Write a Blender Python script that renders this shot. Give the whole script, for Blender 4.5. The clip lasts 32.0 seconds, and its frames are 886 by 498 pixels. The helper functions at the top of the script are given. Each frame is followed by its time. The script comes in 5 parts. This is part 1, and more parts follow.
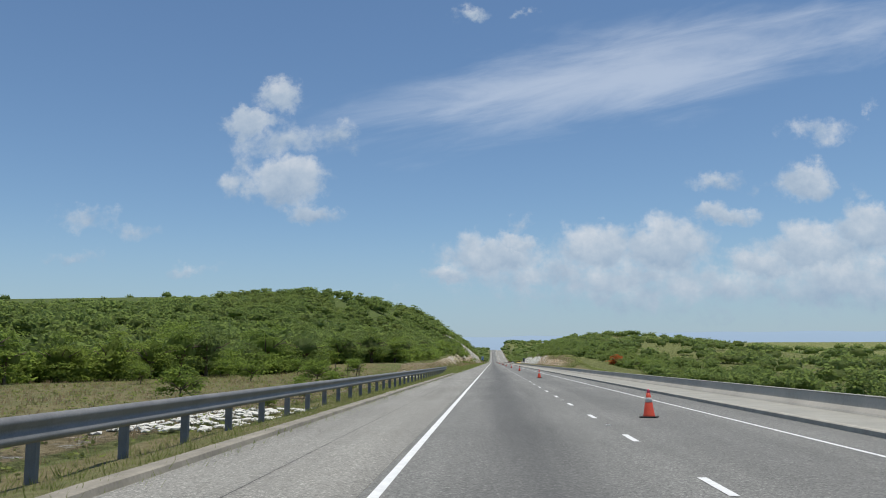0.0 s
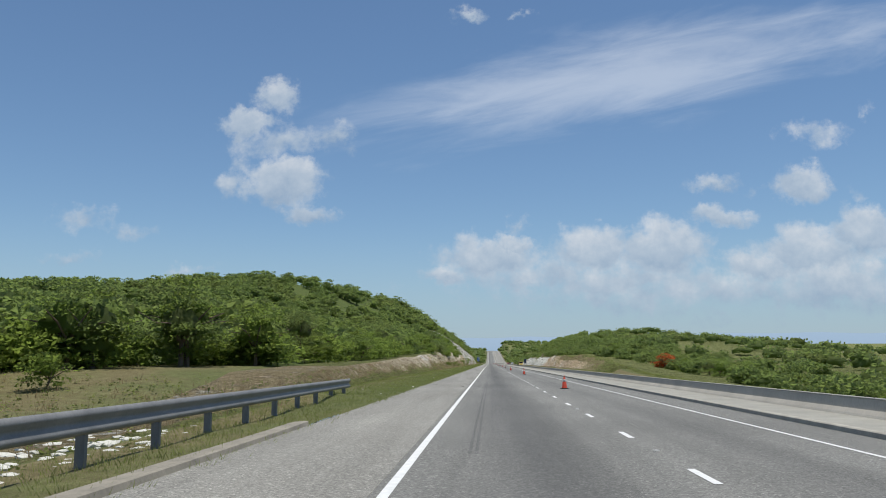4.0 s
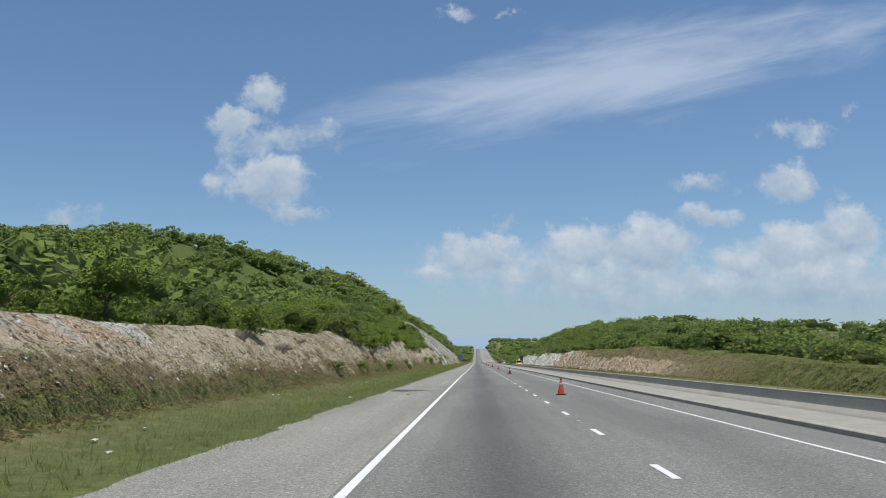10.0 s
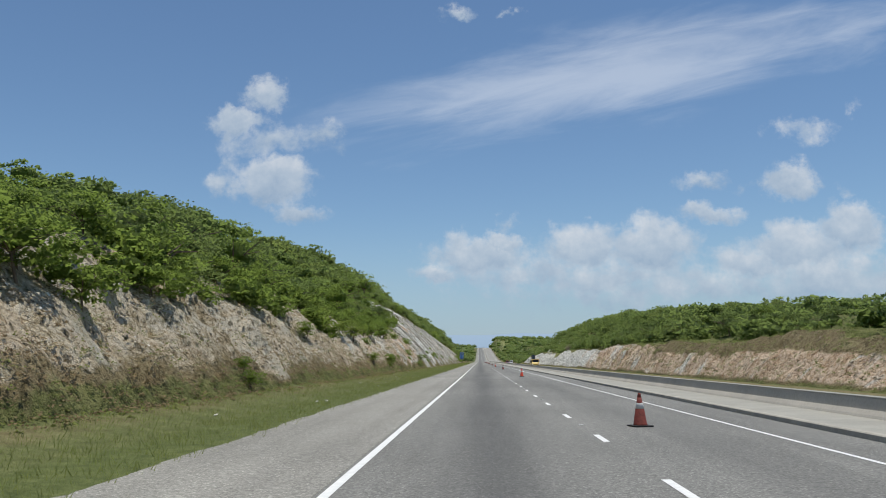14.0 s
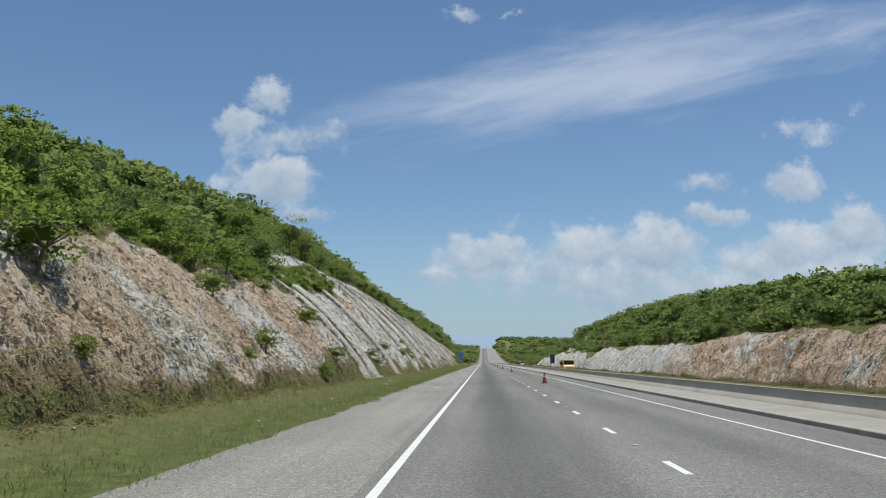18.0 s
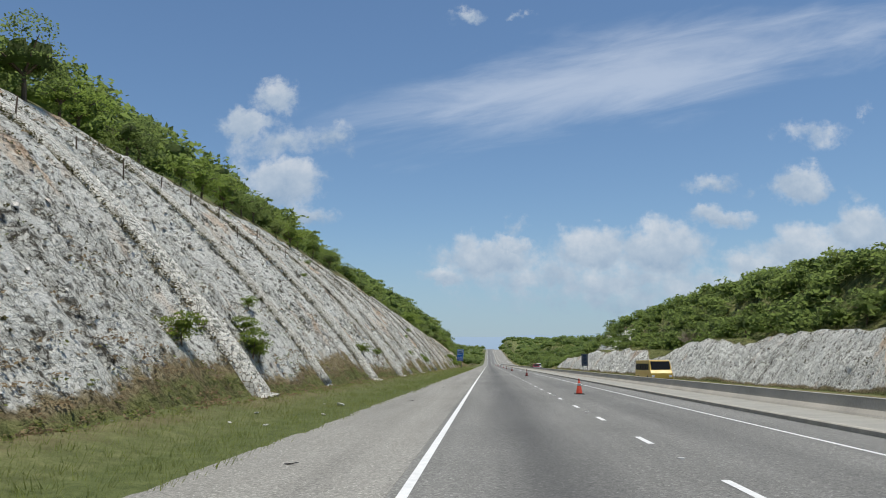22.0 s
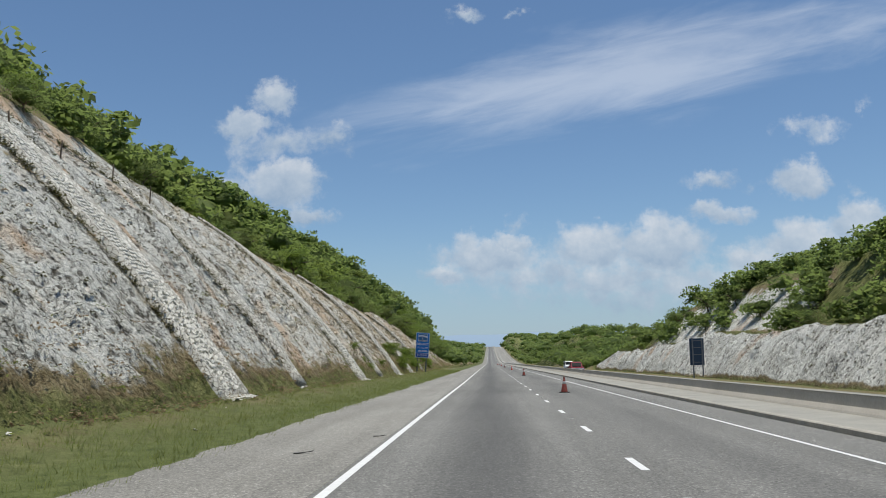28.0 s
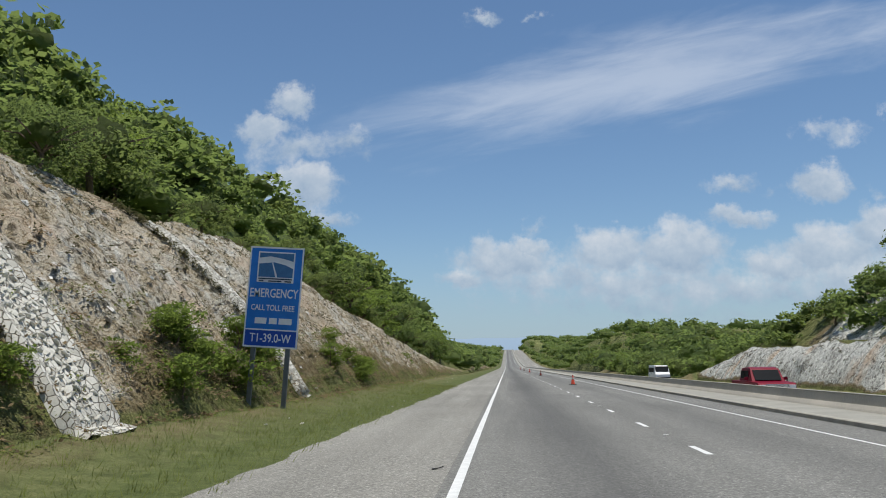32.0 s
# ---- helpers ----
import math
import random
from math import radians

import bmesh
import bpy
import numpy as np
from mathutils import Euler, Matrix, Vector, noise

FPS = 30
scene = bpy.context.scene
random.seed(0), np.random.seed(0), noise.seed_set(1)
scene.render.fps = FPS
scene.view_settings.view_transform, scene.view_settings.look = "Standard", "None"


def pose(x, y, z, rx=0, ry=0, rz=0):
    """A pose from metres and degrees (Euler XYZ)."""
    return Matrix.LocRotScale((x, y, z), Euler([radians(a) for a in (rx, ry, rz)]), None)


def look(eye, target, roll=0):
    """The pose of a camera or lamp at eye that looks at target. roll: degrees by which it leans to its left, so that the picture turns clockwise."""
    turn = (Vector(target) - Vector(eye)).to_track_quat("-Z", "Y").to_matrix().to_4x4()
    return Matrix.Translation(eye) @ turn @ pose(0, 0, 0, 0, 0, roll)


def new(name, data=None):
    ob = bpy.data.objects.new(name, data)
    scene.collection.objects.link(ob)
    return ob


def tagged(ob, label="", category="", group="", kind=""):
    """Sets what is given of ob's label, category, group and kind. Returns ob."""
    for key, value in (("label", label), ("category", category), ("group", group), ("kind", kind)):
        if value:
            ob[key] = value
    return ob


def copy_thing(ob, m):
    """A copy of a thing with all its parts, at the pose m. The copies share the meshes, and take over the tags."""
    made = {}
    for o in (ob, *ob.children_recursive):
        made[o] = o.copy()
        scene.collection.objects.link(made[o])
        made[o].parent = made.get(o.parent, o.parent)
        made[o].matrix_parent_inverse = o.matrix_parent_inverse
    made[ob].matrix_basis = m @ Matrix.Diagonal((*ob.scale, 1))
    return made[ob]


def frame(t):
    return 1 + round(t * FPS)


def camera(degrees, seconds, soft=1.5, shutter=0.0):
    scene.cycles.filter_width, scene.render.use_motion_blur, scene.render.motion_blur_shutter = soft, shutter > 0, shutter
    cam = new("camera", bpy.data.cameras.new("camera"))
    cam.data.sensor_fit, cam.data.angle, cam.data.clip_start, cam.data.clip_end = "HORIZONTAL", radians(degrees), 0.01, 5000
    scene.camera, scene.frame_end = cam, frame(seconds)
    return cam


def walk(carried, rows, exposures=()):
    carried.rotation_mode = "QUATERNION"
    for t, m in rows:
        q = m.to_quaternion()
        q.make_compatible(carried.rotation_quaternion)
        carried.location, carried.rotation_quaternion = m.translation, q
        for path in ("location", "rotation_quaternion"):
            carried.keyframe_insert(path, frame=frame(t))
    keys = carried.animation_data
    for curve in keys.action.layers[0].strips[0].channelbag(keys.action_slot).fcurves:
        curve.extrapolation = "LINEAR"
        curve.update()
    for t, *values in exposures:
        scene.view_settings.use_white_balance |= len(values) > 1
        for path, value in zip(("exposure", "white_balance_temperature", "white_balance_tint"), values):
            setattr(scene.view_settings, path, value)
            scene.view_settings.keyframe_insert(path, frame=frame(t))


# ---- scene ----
# ---------------------------------------------------------------- camera
cam = camera(55.1, 32.0, soft=1.0)
EYE_Z = 1.48
# seconds, metres right of the left edge line, metres along the road, yaw, pitch, roll (degrees)
DRIVE = [
    (0.0, 1.39, 0.00, 3.31, 7.53, 0.26),
    (1.0, 1.39, 20.36, 3.34, 7.48, 0.18),
    (2.0, 1.37, 41.01, 3.34, 7.57, 0.06),
    (3.0, 1.30, 61.50, 3.10, 7.60, 0.11),
    (6.0, 1.21, 122.33, 3.10, 7.62, 0.13),
    (7.0, 1.25, 142.53, 2.94, 7.68, 0.20),
    (8.0, 1.32, 162.71, 2.22, 7.55, 0.14),
    (9.0, 1.40, 182.62, 2.23, 7.57, 0.34),
    (10.0, 1.52, 202.74, 2.24, 7.53, 0.30),
    (11.0, 1.60, 222.84, 2.26, 7.46, 0.36),
    (12.0, 1.61, 242.47, 2.39, 7.57, 0.44),
    (13.0, 1.70, 262.61, 2.38, 7.48, 0.37),
    (14.0, 1.75, 280.94, 2.46, 7.49, 0.49),
    (17.0, 1.52, 341.96, 2.57, 7.50, 0.54),
    (18.0, 1.35, 361.71, 2.66, 7.57, 0.39),
    (19.0, 1.20, 381.13, 2.74, 7.63, 0.40),
    (20.0, 1.07, 400.77, 2.67, 7.70, 0.14),
    (21.0, 1.00, 420.28, 2.66, 7.62, 0.19),
    (22.0, 1.05, 440.00, 3.03, 7.66, 0.19),
    (23.0, 1.26, 459.89, 2.94, 7.68, 0.36),
    (24.0, 1.37, 479.48, 2.95, 7.67, 0.37),
    (25.0, 1.56, 499.24, 3.03, 7.58, 0.55),
    (28.0, 1.96, 559.06, 3.12, 7.59, 0.84),
    (29.0, 1.86, 578.67, 3.36, 7.69, 0.80),
    (30.0, 1.62, 598.90, 3.85, 7.78, 0.68),
    (31.0, 1.37, 616.15, 4.47, 7.72, 0.68),
    (32.0, 0.73, 639.26, 4.26, 7.85, 0.58),
]
walk(cam, [(t, pose(x, y, EYE_Z, 90 + p, r, w)) for t, x, y, w, p, r in DRIVE])

# ---------------------------------------------------------------- sky and sun
SUN_EL, SUN_AZ = 82.0, 100.0          # degrees; azimuth clockwise from +y
sun = new("sun", bpy.data.lights.new("sun", "SUN"))
sun.data.energy, sun.data.angle, sun.data.color = 4.2, radians(0.53), (1.0, 0.96, 0.88)
_e, _a = radians(SUN_EL), radians(SUN_AZ)
sun_way = Vector((math.cos(_e) * math.sin(_a), math.cos(_e) * math.cos(_a), math.sin(_e)))
sun.matrix_world = look(sun_way * 200, (0, 0, 0))

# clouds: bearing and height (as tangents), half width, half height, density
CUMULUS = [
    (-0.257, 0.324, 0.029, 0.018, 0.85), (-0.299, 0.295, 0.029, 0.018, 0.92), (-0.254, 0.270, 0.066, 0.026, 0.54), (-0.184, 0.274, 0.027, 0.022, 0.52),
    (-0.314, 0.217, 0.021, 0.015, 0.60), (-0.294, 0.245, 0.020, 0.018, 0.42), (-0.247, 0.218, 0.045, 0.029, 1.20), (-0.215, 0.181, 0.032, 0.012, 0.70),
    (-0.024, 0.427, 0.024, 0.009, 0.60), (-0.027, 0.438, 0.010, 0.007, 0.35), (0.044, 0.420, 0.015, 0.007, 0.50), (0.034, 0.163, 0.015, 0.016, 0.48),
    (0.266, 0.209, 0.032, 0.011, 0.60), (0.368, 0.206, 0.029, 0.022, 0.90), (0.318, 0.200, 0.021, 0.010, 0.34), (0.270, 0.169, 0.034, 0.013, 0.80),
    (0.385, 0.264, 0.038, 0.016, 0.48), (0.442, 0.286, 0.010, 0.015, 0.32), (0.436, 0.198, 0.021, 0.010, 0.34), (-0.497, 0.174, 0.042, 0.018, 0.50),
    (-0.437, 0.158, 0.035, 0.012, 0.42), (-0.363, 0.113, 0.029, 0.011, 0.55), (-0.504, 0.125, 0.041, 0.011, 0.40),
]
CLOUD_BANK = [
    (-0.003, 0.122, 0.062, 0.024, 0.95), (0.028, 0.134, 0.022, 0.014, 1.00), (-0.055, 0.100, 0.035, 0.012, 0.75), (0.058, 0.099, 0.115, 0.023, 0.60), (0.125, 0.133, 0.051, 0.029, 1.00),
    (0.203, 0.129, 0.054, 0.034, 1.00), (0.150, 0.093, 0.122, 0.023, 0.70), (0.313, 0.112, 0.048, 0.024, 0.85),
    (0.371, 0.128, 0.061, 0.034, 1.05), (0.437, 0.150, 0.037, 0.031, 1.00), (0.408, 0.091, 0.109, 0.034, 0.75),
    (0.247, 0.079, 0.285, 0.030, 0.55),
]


class Nodes:
    """Short forms for building a node tree."""

    def __init__(self, tree):
        self.tree = tree

    def node(self, kind, **settings):
        n = self.tree.nodes.new(kind)
        for key, value in settings.items():
            setattr(n, key, value)
        return n

    def put(self, socket, value):
        if isinstance(value, bpy.types.NodeSocket):
            self.tree.links.new(value, socket)
        elif value is not None:
            socket.default_value = value

    def math(self, op, a, b=None, c=None, clamp=False):
        n = self.node("ShaderNodeMath", operation=op, use_clamp=clamp)
        for s, v in zip(n.inputs, (a, b, c)):
            self.put(s, v)
        return n.outputs[0]

    def vec(self, op, a, b=None):
        n = self.node("ShaderNodeVectorMath", operation=op)
        self.put(n.inputs[0], a)
        if b is not None:
            self.put(n.inputs[1], b)
        return n.outputs["Value"] if op in ("LENGTH", "DOT_PRODUCT") else n.outputs[0]

    def noise(self, vector, scale, detail=3.0, rough=0.5, dist=0.0):
        n = self.node("ShaderNodeTexNoise")
        self.put(n.inputs["Vector"], vector)
        n.inputs["Scale"].default_value, n.inputs["Detail"].default_value = scale, detail
        n.inputs["Roughness"].default_value, n.inputs["Distortion"].default_value = rough, dist
        return n.outputs[0], n.outputs[1]

    def ramp(self, value, *stops):
        n = self.node("ShaderNodeValToRGB")
        self.put(n.inputs[0], value)
        el = n.color_ramp.elements
        while len(el) < len(stops):
            el.new(0.5)
        for e, (at, col) in zip(el, stops):
            e.position = at
            e.color = (*col, 1) if isinstance(col, tuple) else (col, col, col, 1)
        return n.outputs[0]

    def step(self, value, lo, hi):
        n = self.node("ShaderNodeMapRange", interpolation_type="SMOOTHSTEP")
        self.put(n.inputs[0], value)
        n.inputs[1].default_value, n.inputs[2].default_value = lo, hi
        return n.outputs[0]

    def mix(self, f, a, b, blend="MIX"):
        n = self.node("ShaderNodeMix", data_type="RGBA", blend_type=blend)
        self.put(n.inputs[0], f)
        for s, v in ((n.inputs[6], a), (n.inputs[7], b)):
            self.put(s, (*v, 1) if isinstance(v, tuple) and len(v) == 3 else v)
        return n.outputs[2]

    def xyz(self, vector):
        n = self.node("ShaderNodeSeparateXYZ")
        self.put(n.inputs[0], vector)
        return n.outputs

    def join(self, x=0.0, y=0.0, z=0.0):
        n = self.node("ShaderNodeCombineXYZ")
        for s, v in zip(n.inputs, (x, y, z)):
            self.put(s, v)
        return n.outputs[0]


SKY_STRENGTH = 0.10
world = bpy.data.worlds.new("sky")
scene.world = world
world.use_nodes = True
world.node_tree.nodes.clear()
W = Nodes(world.node_tree)
way = W.node("ShaderNodeTexCoord").outputs["Generated"]
nishita = W.node("ShaderNodeTexSky", sky_type="NISHITA", sun_disc=False, sun_elevation=_e, sun_rotation=_a,
                 air_density=1.0, dust_density=0.25, ozone_density=4.5, altitude=50.0)
wx, wy, wz = W.xyz(way)
ahead = W.math("MAXIMUM", wy, 0.05)
flat = W.join(W.math("DIVIDE", wx, ahead), W.math("DIVIDE", wz, ahead))
_, big = W.noise(flat, 14, 4, 0.6)
_, fine = W.noise(flat, 60, 4, 0.65)
bent = W.vec("ADD", flat, W.vec("MULTIPLY", W.vec("SUBTRACT", big, (0.5, 0.5, 0.5)), (0.055, 0.045, 0)))
bent = W.vec("ADD", bent, W.vec("MULTIPLY", W.vec("SUBTRACT", fine, (0.5, 0.5, 0.5)), (0.03, 0.024, 0)))
cover = crown = None
bent_up = W.xyz(bent)[1]
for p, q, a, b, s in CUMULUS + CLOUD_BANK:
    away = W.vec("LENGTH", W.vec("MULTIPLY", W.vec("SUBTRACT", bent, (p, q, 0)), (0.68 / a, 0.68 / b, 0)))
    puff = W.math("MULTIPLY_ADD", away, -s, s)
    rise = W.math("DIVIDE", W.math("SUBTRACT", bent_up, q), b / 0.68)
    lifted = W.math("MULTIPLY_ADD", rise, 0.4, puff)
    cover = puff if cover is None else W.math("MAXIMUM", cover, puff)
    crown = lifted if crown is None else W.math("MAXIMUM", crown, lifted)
curl, _ = W.noise(flat, 38, 6, 0.62)
cover_edge = W.math("ADD", cover, W.math("MULTIPLY_ADD", curl, 0.9, -0.45))
cloud = W.step(cover_edge, 0.12, 0.60)
# high streak of cirrus, leaning up to the right
cs, sn = math.cos(0.19), math.sin(0.19)
fx, fy, _ = W.xyz(flat)
sx = W.math("SUBTRACT", fx, 0.17)
sy = W.math("SUBTRACT", fy, 0.345)
u = W.math("ADD", W.math("MULTIPLY", sx, cs), W.math("MULTIPLY", sy, sn))
v = W.math("SUBTRACT", W.math("MULTIPLY", sy, cs), W.math("MULTIPLY", sx, sn))
streak, _ = W.noise(W.join(W.math("MULTIPLY", u, 5), W.math("MULTIPLY", v, 26)), 1.0, 7, 0.6, 0.4)
body = W.math("SUBTRACT", 1.0, W.vec("LENGTH", W.join(W.math("DIVIDE", u, 0.42), W.math("DIVIDE", v, 0.072))))
cirrus = W.math("MULTIPLY", W.step(W.math("ADD", body, W.math("MULTIPLY_ADD", streak, 1.6, -0.8)), -0.05, 1.0), 0.42)
front = W.step(wy, 0.15, 0.4)
cloud = W.math("MULTIPLY", cloud, front)
cirrus = W.math("MULTIPLY", cirrus, front)
tone, _ = W.noise(W.vec("ADD", flat, (0.0, 0.012, 0)), 30, 5, 0.6)
sunlit = W.math("MULTIPLY_ADD", W.math("SUBTRACT", crown, cover), 1.1, 0.5)
white = W.ramp(W.math("ADD", sunlit, W.math("MULTIPLY_ADD", tone, 0.9, -0.45)), (0.2, (0.32, 0.42, 0.55)), (0.55, (0.47, 0.55, 0.645)), (0.95, (0.72, 0.745, 0.78)))
sky_colour = W.vec("MULTIPLY", nishita.outputs[0], (SKY_STRENGTH * 0.93, SKY_STRENGTH, SKY_STRENGTH * 1.02))
haze = W.math("MULTIPLY", W.step(wz, 0.17, -0.01), 0.70)
sky_colour = W.mix(haze, sky_colour, (0.305, 0.425, 0.57))
sky_colour = W.mix(cirrus, sky_colour, (0.80, 0.85, 0.92))
sky_colour = W.mix(W.math("MULTIPLY", cloud, 0.86), sky_colour, white)
bg = W.node("ShaderNodeBackground")
W.put(bg.inputs[0], sky_colour)
W.put(W.node("ShaderNodeOutputWorld").inputs[0], bg.outputs[0])

# ---------------------------------------------------------------- materials
def material(name, rough=0.8, spec=0.3):
    m = bpy.data.materials.new(name)
    m.use_nodes = True
    n = Nodes(m.node_tree)
    shader = m.node_tree.nodes["Principled BSDF"]
    shader.inputs["Roughness"].default_value = rough
    shader.inputs["Specular IOR Level"].default_value = spec
    return m, n, shader


def bump(n, shader, height, strength, distance):
    b = n.node("ShaderNodeBump")
    b.inputs["Strength"].default_value, b.inputs["Distance"].default_value = strength, distance
    n.put(b.inputs["Height"], height)
    n.put(shader.inputs["Normal"], b.outputs[0])


def worn(name, colour, rough=0.6, vary=0.25, scale=3.0, metal=0.0, grain=40.0, depth=0.002):
    """A paint, plastic, metal or concrete with blotches, grain and fine relief."""
    m, n, s = material(name, rough)
    co = n.node("ShaderNodeTexCoord").outputs["Object"]
    blotch, _ = n.noise(co, scale, 4, 0.6)
    speck, _ = n.noise(co, grain, 3, 0.6)
    amount = n.math("ADD", n.math("MULTIPLY", blotch, 0.65), n.math("MULTIPLY", speck, 0.35))
    dark = tuple(c * (1 - vary) for c in colour)
    light = tuple(min(1, c * (1 + vary * 0.6)) for c in colour)
    n.put(s.inputs["Base Color"], n.ramp(amount, (0.3, dark), (0.7, light)))
    s.inputs["Metallic"].default_value = metal
    n.put(s.inputs["Roughness"], n.math("MULTIPLY_ADD", blotch, 0.3, rough - 0.15))
    bump(n, s, speck, 0.4, depth)
    return m


def asphalt(name, base, tracks):
    m, n, s = material(name, 0.85, 0.25)
    co = n.node("ShaderNodeTexCoord").outputs["Object"]
    chips, _ = n.noise(co, 26, 4, 0.75)
    grit, _ = n.noise(co, 9, 4, 0.7)
    x, y, z = n.xyz(co)
    long = n.join(n.math("MULTIPLY", x, 0.9), n.math("MULTIPLY", y, 0.035))
    streaks, _ = n.noise(long, 1.0, 5, 0.6)
    patch, _ = n.noise(co, 0.12, 3, 0.5)
    stones = n.node("ShaderNodeTexVoronoi", feature="F1")
    n.put(stones.inputs["Vector"], co)
    stones.inputs["Scale"].default_value = 42.0
    fleck = n.xyz(stones.outputs["Color"])[0]
    val = n.math("ADD", n.math("MULTIPLY", chips, 0.42), n.math("MULTIPLY", grit, 0.22))
    val = n.math("ADD", val, n.math("ADD", n.math("MULTIPLY", streaks, 0.22), n.math("MULTIPLY", patch, 0.14)))
    col = n.ramp(val, (0.36, tuple(c * 0.5 for c in base)), (0.5, base), (0.66, tuple(c * 1.6 for c in base)))
    col = n.mix(1.0, col, n.ramp(fleck, (0.0, 0.66), (0.55, 0.98), (0.93, 1.22), (1.0, 1.8)), "MULTIPLY")
    for centre, wide, amount in tracks:
        off = n.math("ABSOLUTE", n.math("SUBTRACT", x, centre))
        soft = n.step(n.math("MULTIPLY_ADD", streaks, 0.5, off), wide, 0.15)
        col = n.mix(n.math("MULTIPLY", soft, amount), col, (0.045, 0.045, 0.046))
    n.put(s.inputs["Base Color"], col)
    bump(n, s, n.math("ADD", n.math("ADD", chips, n.math("MULTIPLY", grit, 0.5)), n.math("MULTIPLY", fleck, 0.4)), 0.7, 0.010)
    return m


M_LANE = asphalt("lane_asphalt", (0.188, 0.185, 0.168), [(1.95, 1.7, 0.5), (5.7, 1.5, 0.2)])
M_SHOULDER = asphalt("shoulder_asphalt", (0.250, 0.241, 0.212), [])
M_LINE = worn("white_road_paint", (0.72, 0.72, 0.69), 0.6, 0.22, 5, grain=60)
M_CONCRETE = worn("pale_concrete", (0.315, 0.305, 0.262), 0.85, 0.25, 0.8, grain=20, depth=0.004)
M_BARRIER = worn("grey_concrete", (0.43, 0.40, 0.34), 0.85, 0.25, 0.5, grain=14, depth=0.004)
M_KERB_OLD = worn("old_concrete", (0.275, 0.25, 0.20), 0.9, 0.4, 1.2, grain=16, depth=0.006)
M_KERB = worn("stained_concrete", (0.38, 0.355, 0.30), 0.9, 0.3, 1.5, grain=20, depth=0.004)
M_STEEL = worn("galvanised_steel", (0.225, 0.222, 0.215), 0.6, 0.35, 1.2, metal=0.25, grain=30)
M_POST = worn("weathered_steel", (0.20, 0.21, 0.22), 0.6, 0.25, 3.0, metal=0.5)
M_ORANGE = worn("orange_plastic", (0.55, 0.070, 0.035), 0.5, 0.25, 6.0)
M_COLLAR = worn("white_reflective_band", (0.62, 0.60, 0.56), 0.4, 0.25, 8.0)
M_RUBBER = worn("black_rubber", (0.03, 0.027, 0.025), 0.8, 0.3, 6.0)
M_PINK = worn("pink_tape", (0.80, 0.10, 0.16), 0.5, 0.2, 8.0)
M_STONE = worn("white_limestone", (0.60, 0.585, 0.52), 0.9, 0.16, 3.0, grain=12, depth=0.02)
M_BARK = worn("grey_bark", (0.16, 0.12, 0.085), 0.95, 0.35, 4.0, grain=20, depth=0.01)


def leaves(name, dark, light, hue=None):
    m, n, s = material(name, 0.55, 0.25)
    geo = n.node("ShaderNodeNewGeometry")
    rnd = geo.outputs["Random Per Island"]
    obj = n.node("ShaderNodeObjectInfo").outputs["Random"]
    place, _ = n.noise(geo.outputs["Position"], 0.16, 3, 0.6)
    leafy, _ = n.noise(geo.outputs["Position"], 4.0, 6, 0.85)
    val = n.math("ADD", n.math("MULTIPLY_ADD", rnd, 0.18, 0.06), n.math("ADD", n.math("MULTIPLY", place, 0.65), n.math("MULTIPLY", obj, 0.12)))
    val = n.math("ADD", val, n.math("MULTIPLY_ADD", leafy, 1.1, -0.49))
    col = n.ramp(val, (0.25, dark), (0.6, tuple((a + b) / 2 for a, b in zip(dark, light))), (0.9, light))
    grove, _ = n.noise(geo.outputs["Position"], 0.045, 3, 0.6)
    col = n.mix(n.math("MULTIPLY", n.step(grove, 0.48, 0.66), 0.45), col, tuple(0.75 * c + k for c, k in zip(light, (0.045, 0.0, 0.0))))
    n.put(s.inputs["Base Color"], col)
    bump(n, s, leafy, 0.9, 0.5)
    thin = n.node("ShaderNodeBsdfTranslucent")
    n.put(thin.inputs[0], n.mix(0.5, col, light))
    blend = n.node("ShaderNodeMixShader")
    blend.inputs[0].default_value = 0.58
    out = next(k for k in m.node_tree.nodes if k.bl_idname == "ShaderNodeOutputMaterial")
    n.put(blend.inputs[1], s.outputs[0])
    n.put(blend.inputs[2], thin.outputs[0])
    n.put(out.inputs[0], blend.outputs[0])
    return m


M_LEAF = leaves("green_leaves", (0.095, 0.150, 0.030), (0.30, 0.40, 0.080))
M_LEAF_DARK = leaves("dark_green_leaves", (0.098, 0.142, 0.048), (0.25, 0.325, 0.095))
M_LEAF_FAR = leaves("hillside_leaves", (0.115, 0.165, 0.052), (0.275, 0.36, 0.098))
M_FLAME = leaves("orange_blossom", (0.42, 0.085, 0.025), (0.62, 0.16, 0.05))
M_GRASS = leaves("grass_blades", (0.14, 0.18, 0.05), (0.29, 0.33, 0.10))
M_SCRUB = leaves("dark_scrub", (0.050, 0.055, 0.024), (0.15, 0.14, 0.062))
M_DRY = leaves("dry_weeds", (0.19, 0.135, 0.075), (0.42, 0.325, 0.19))


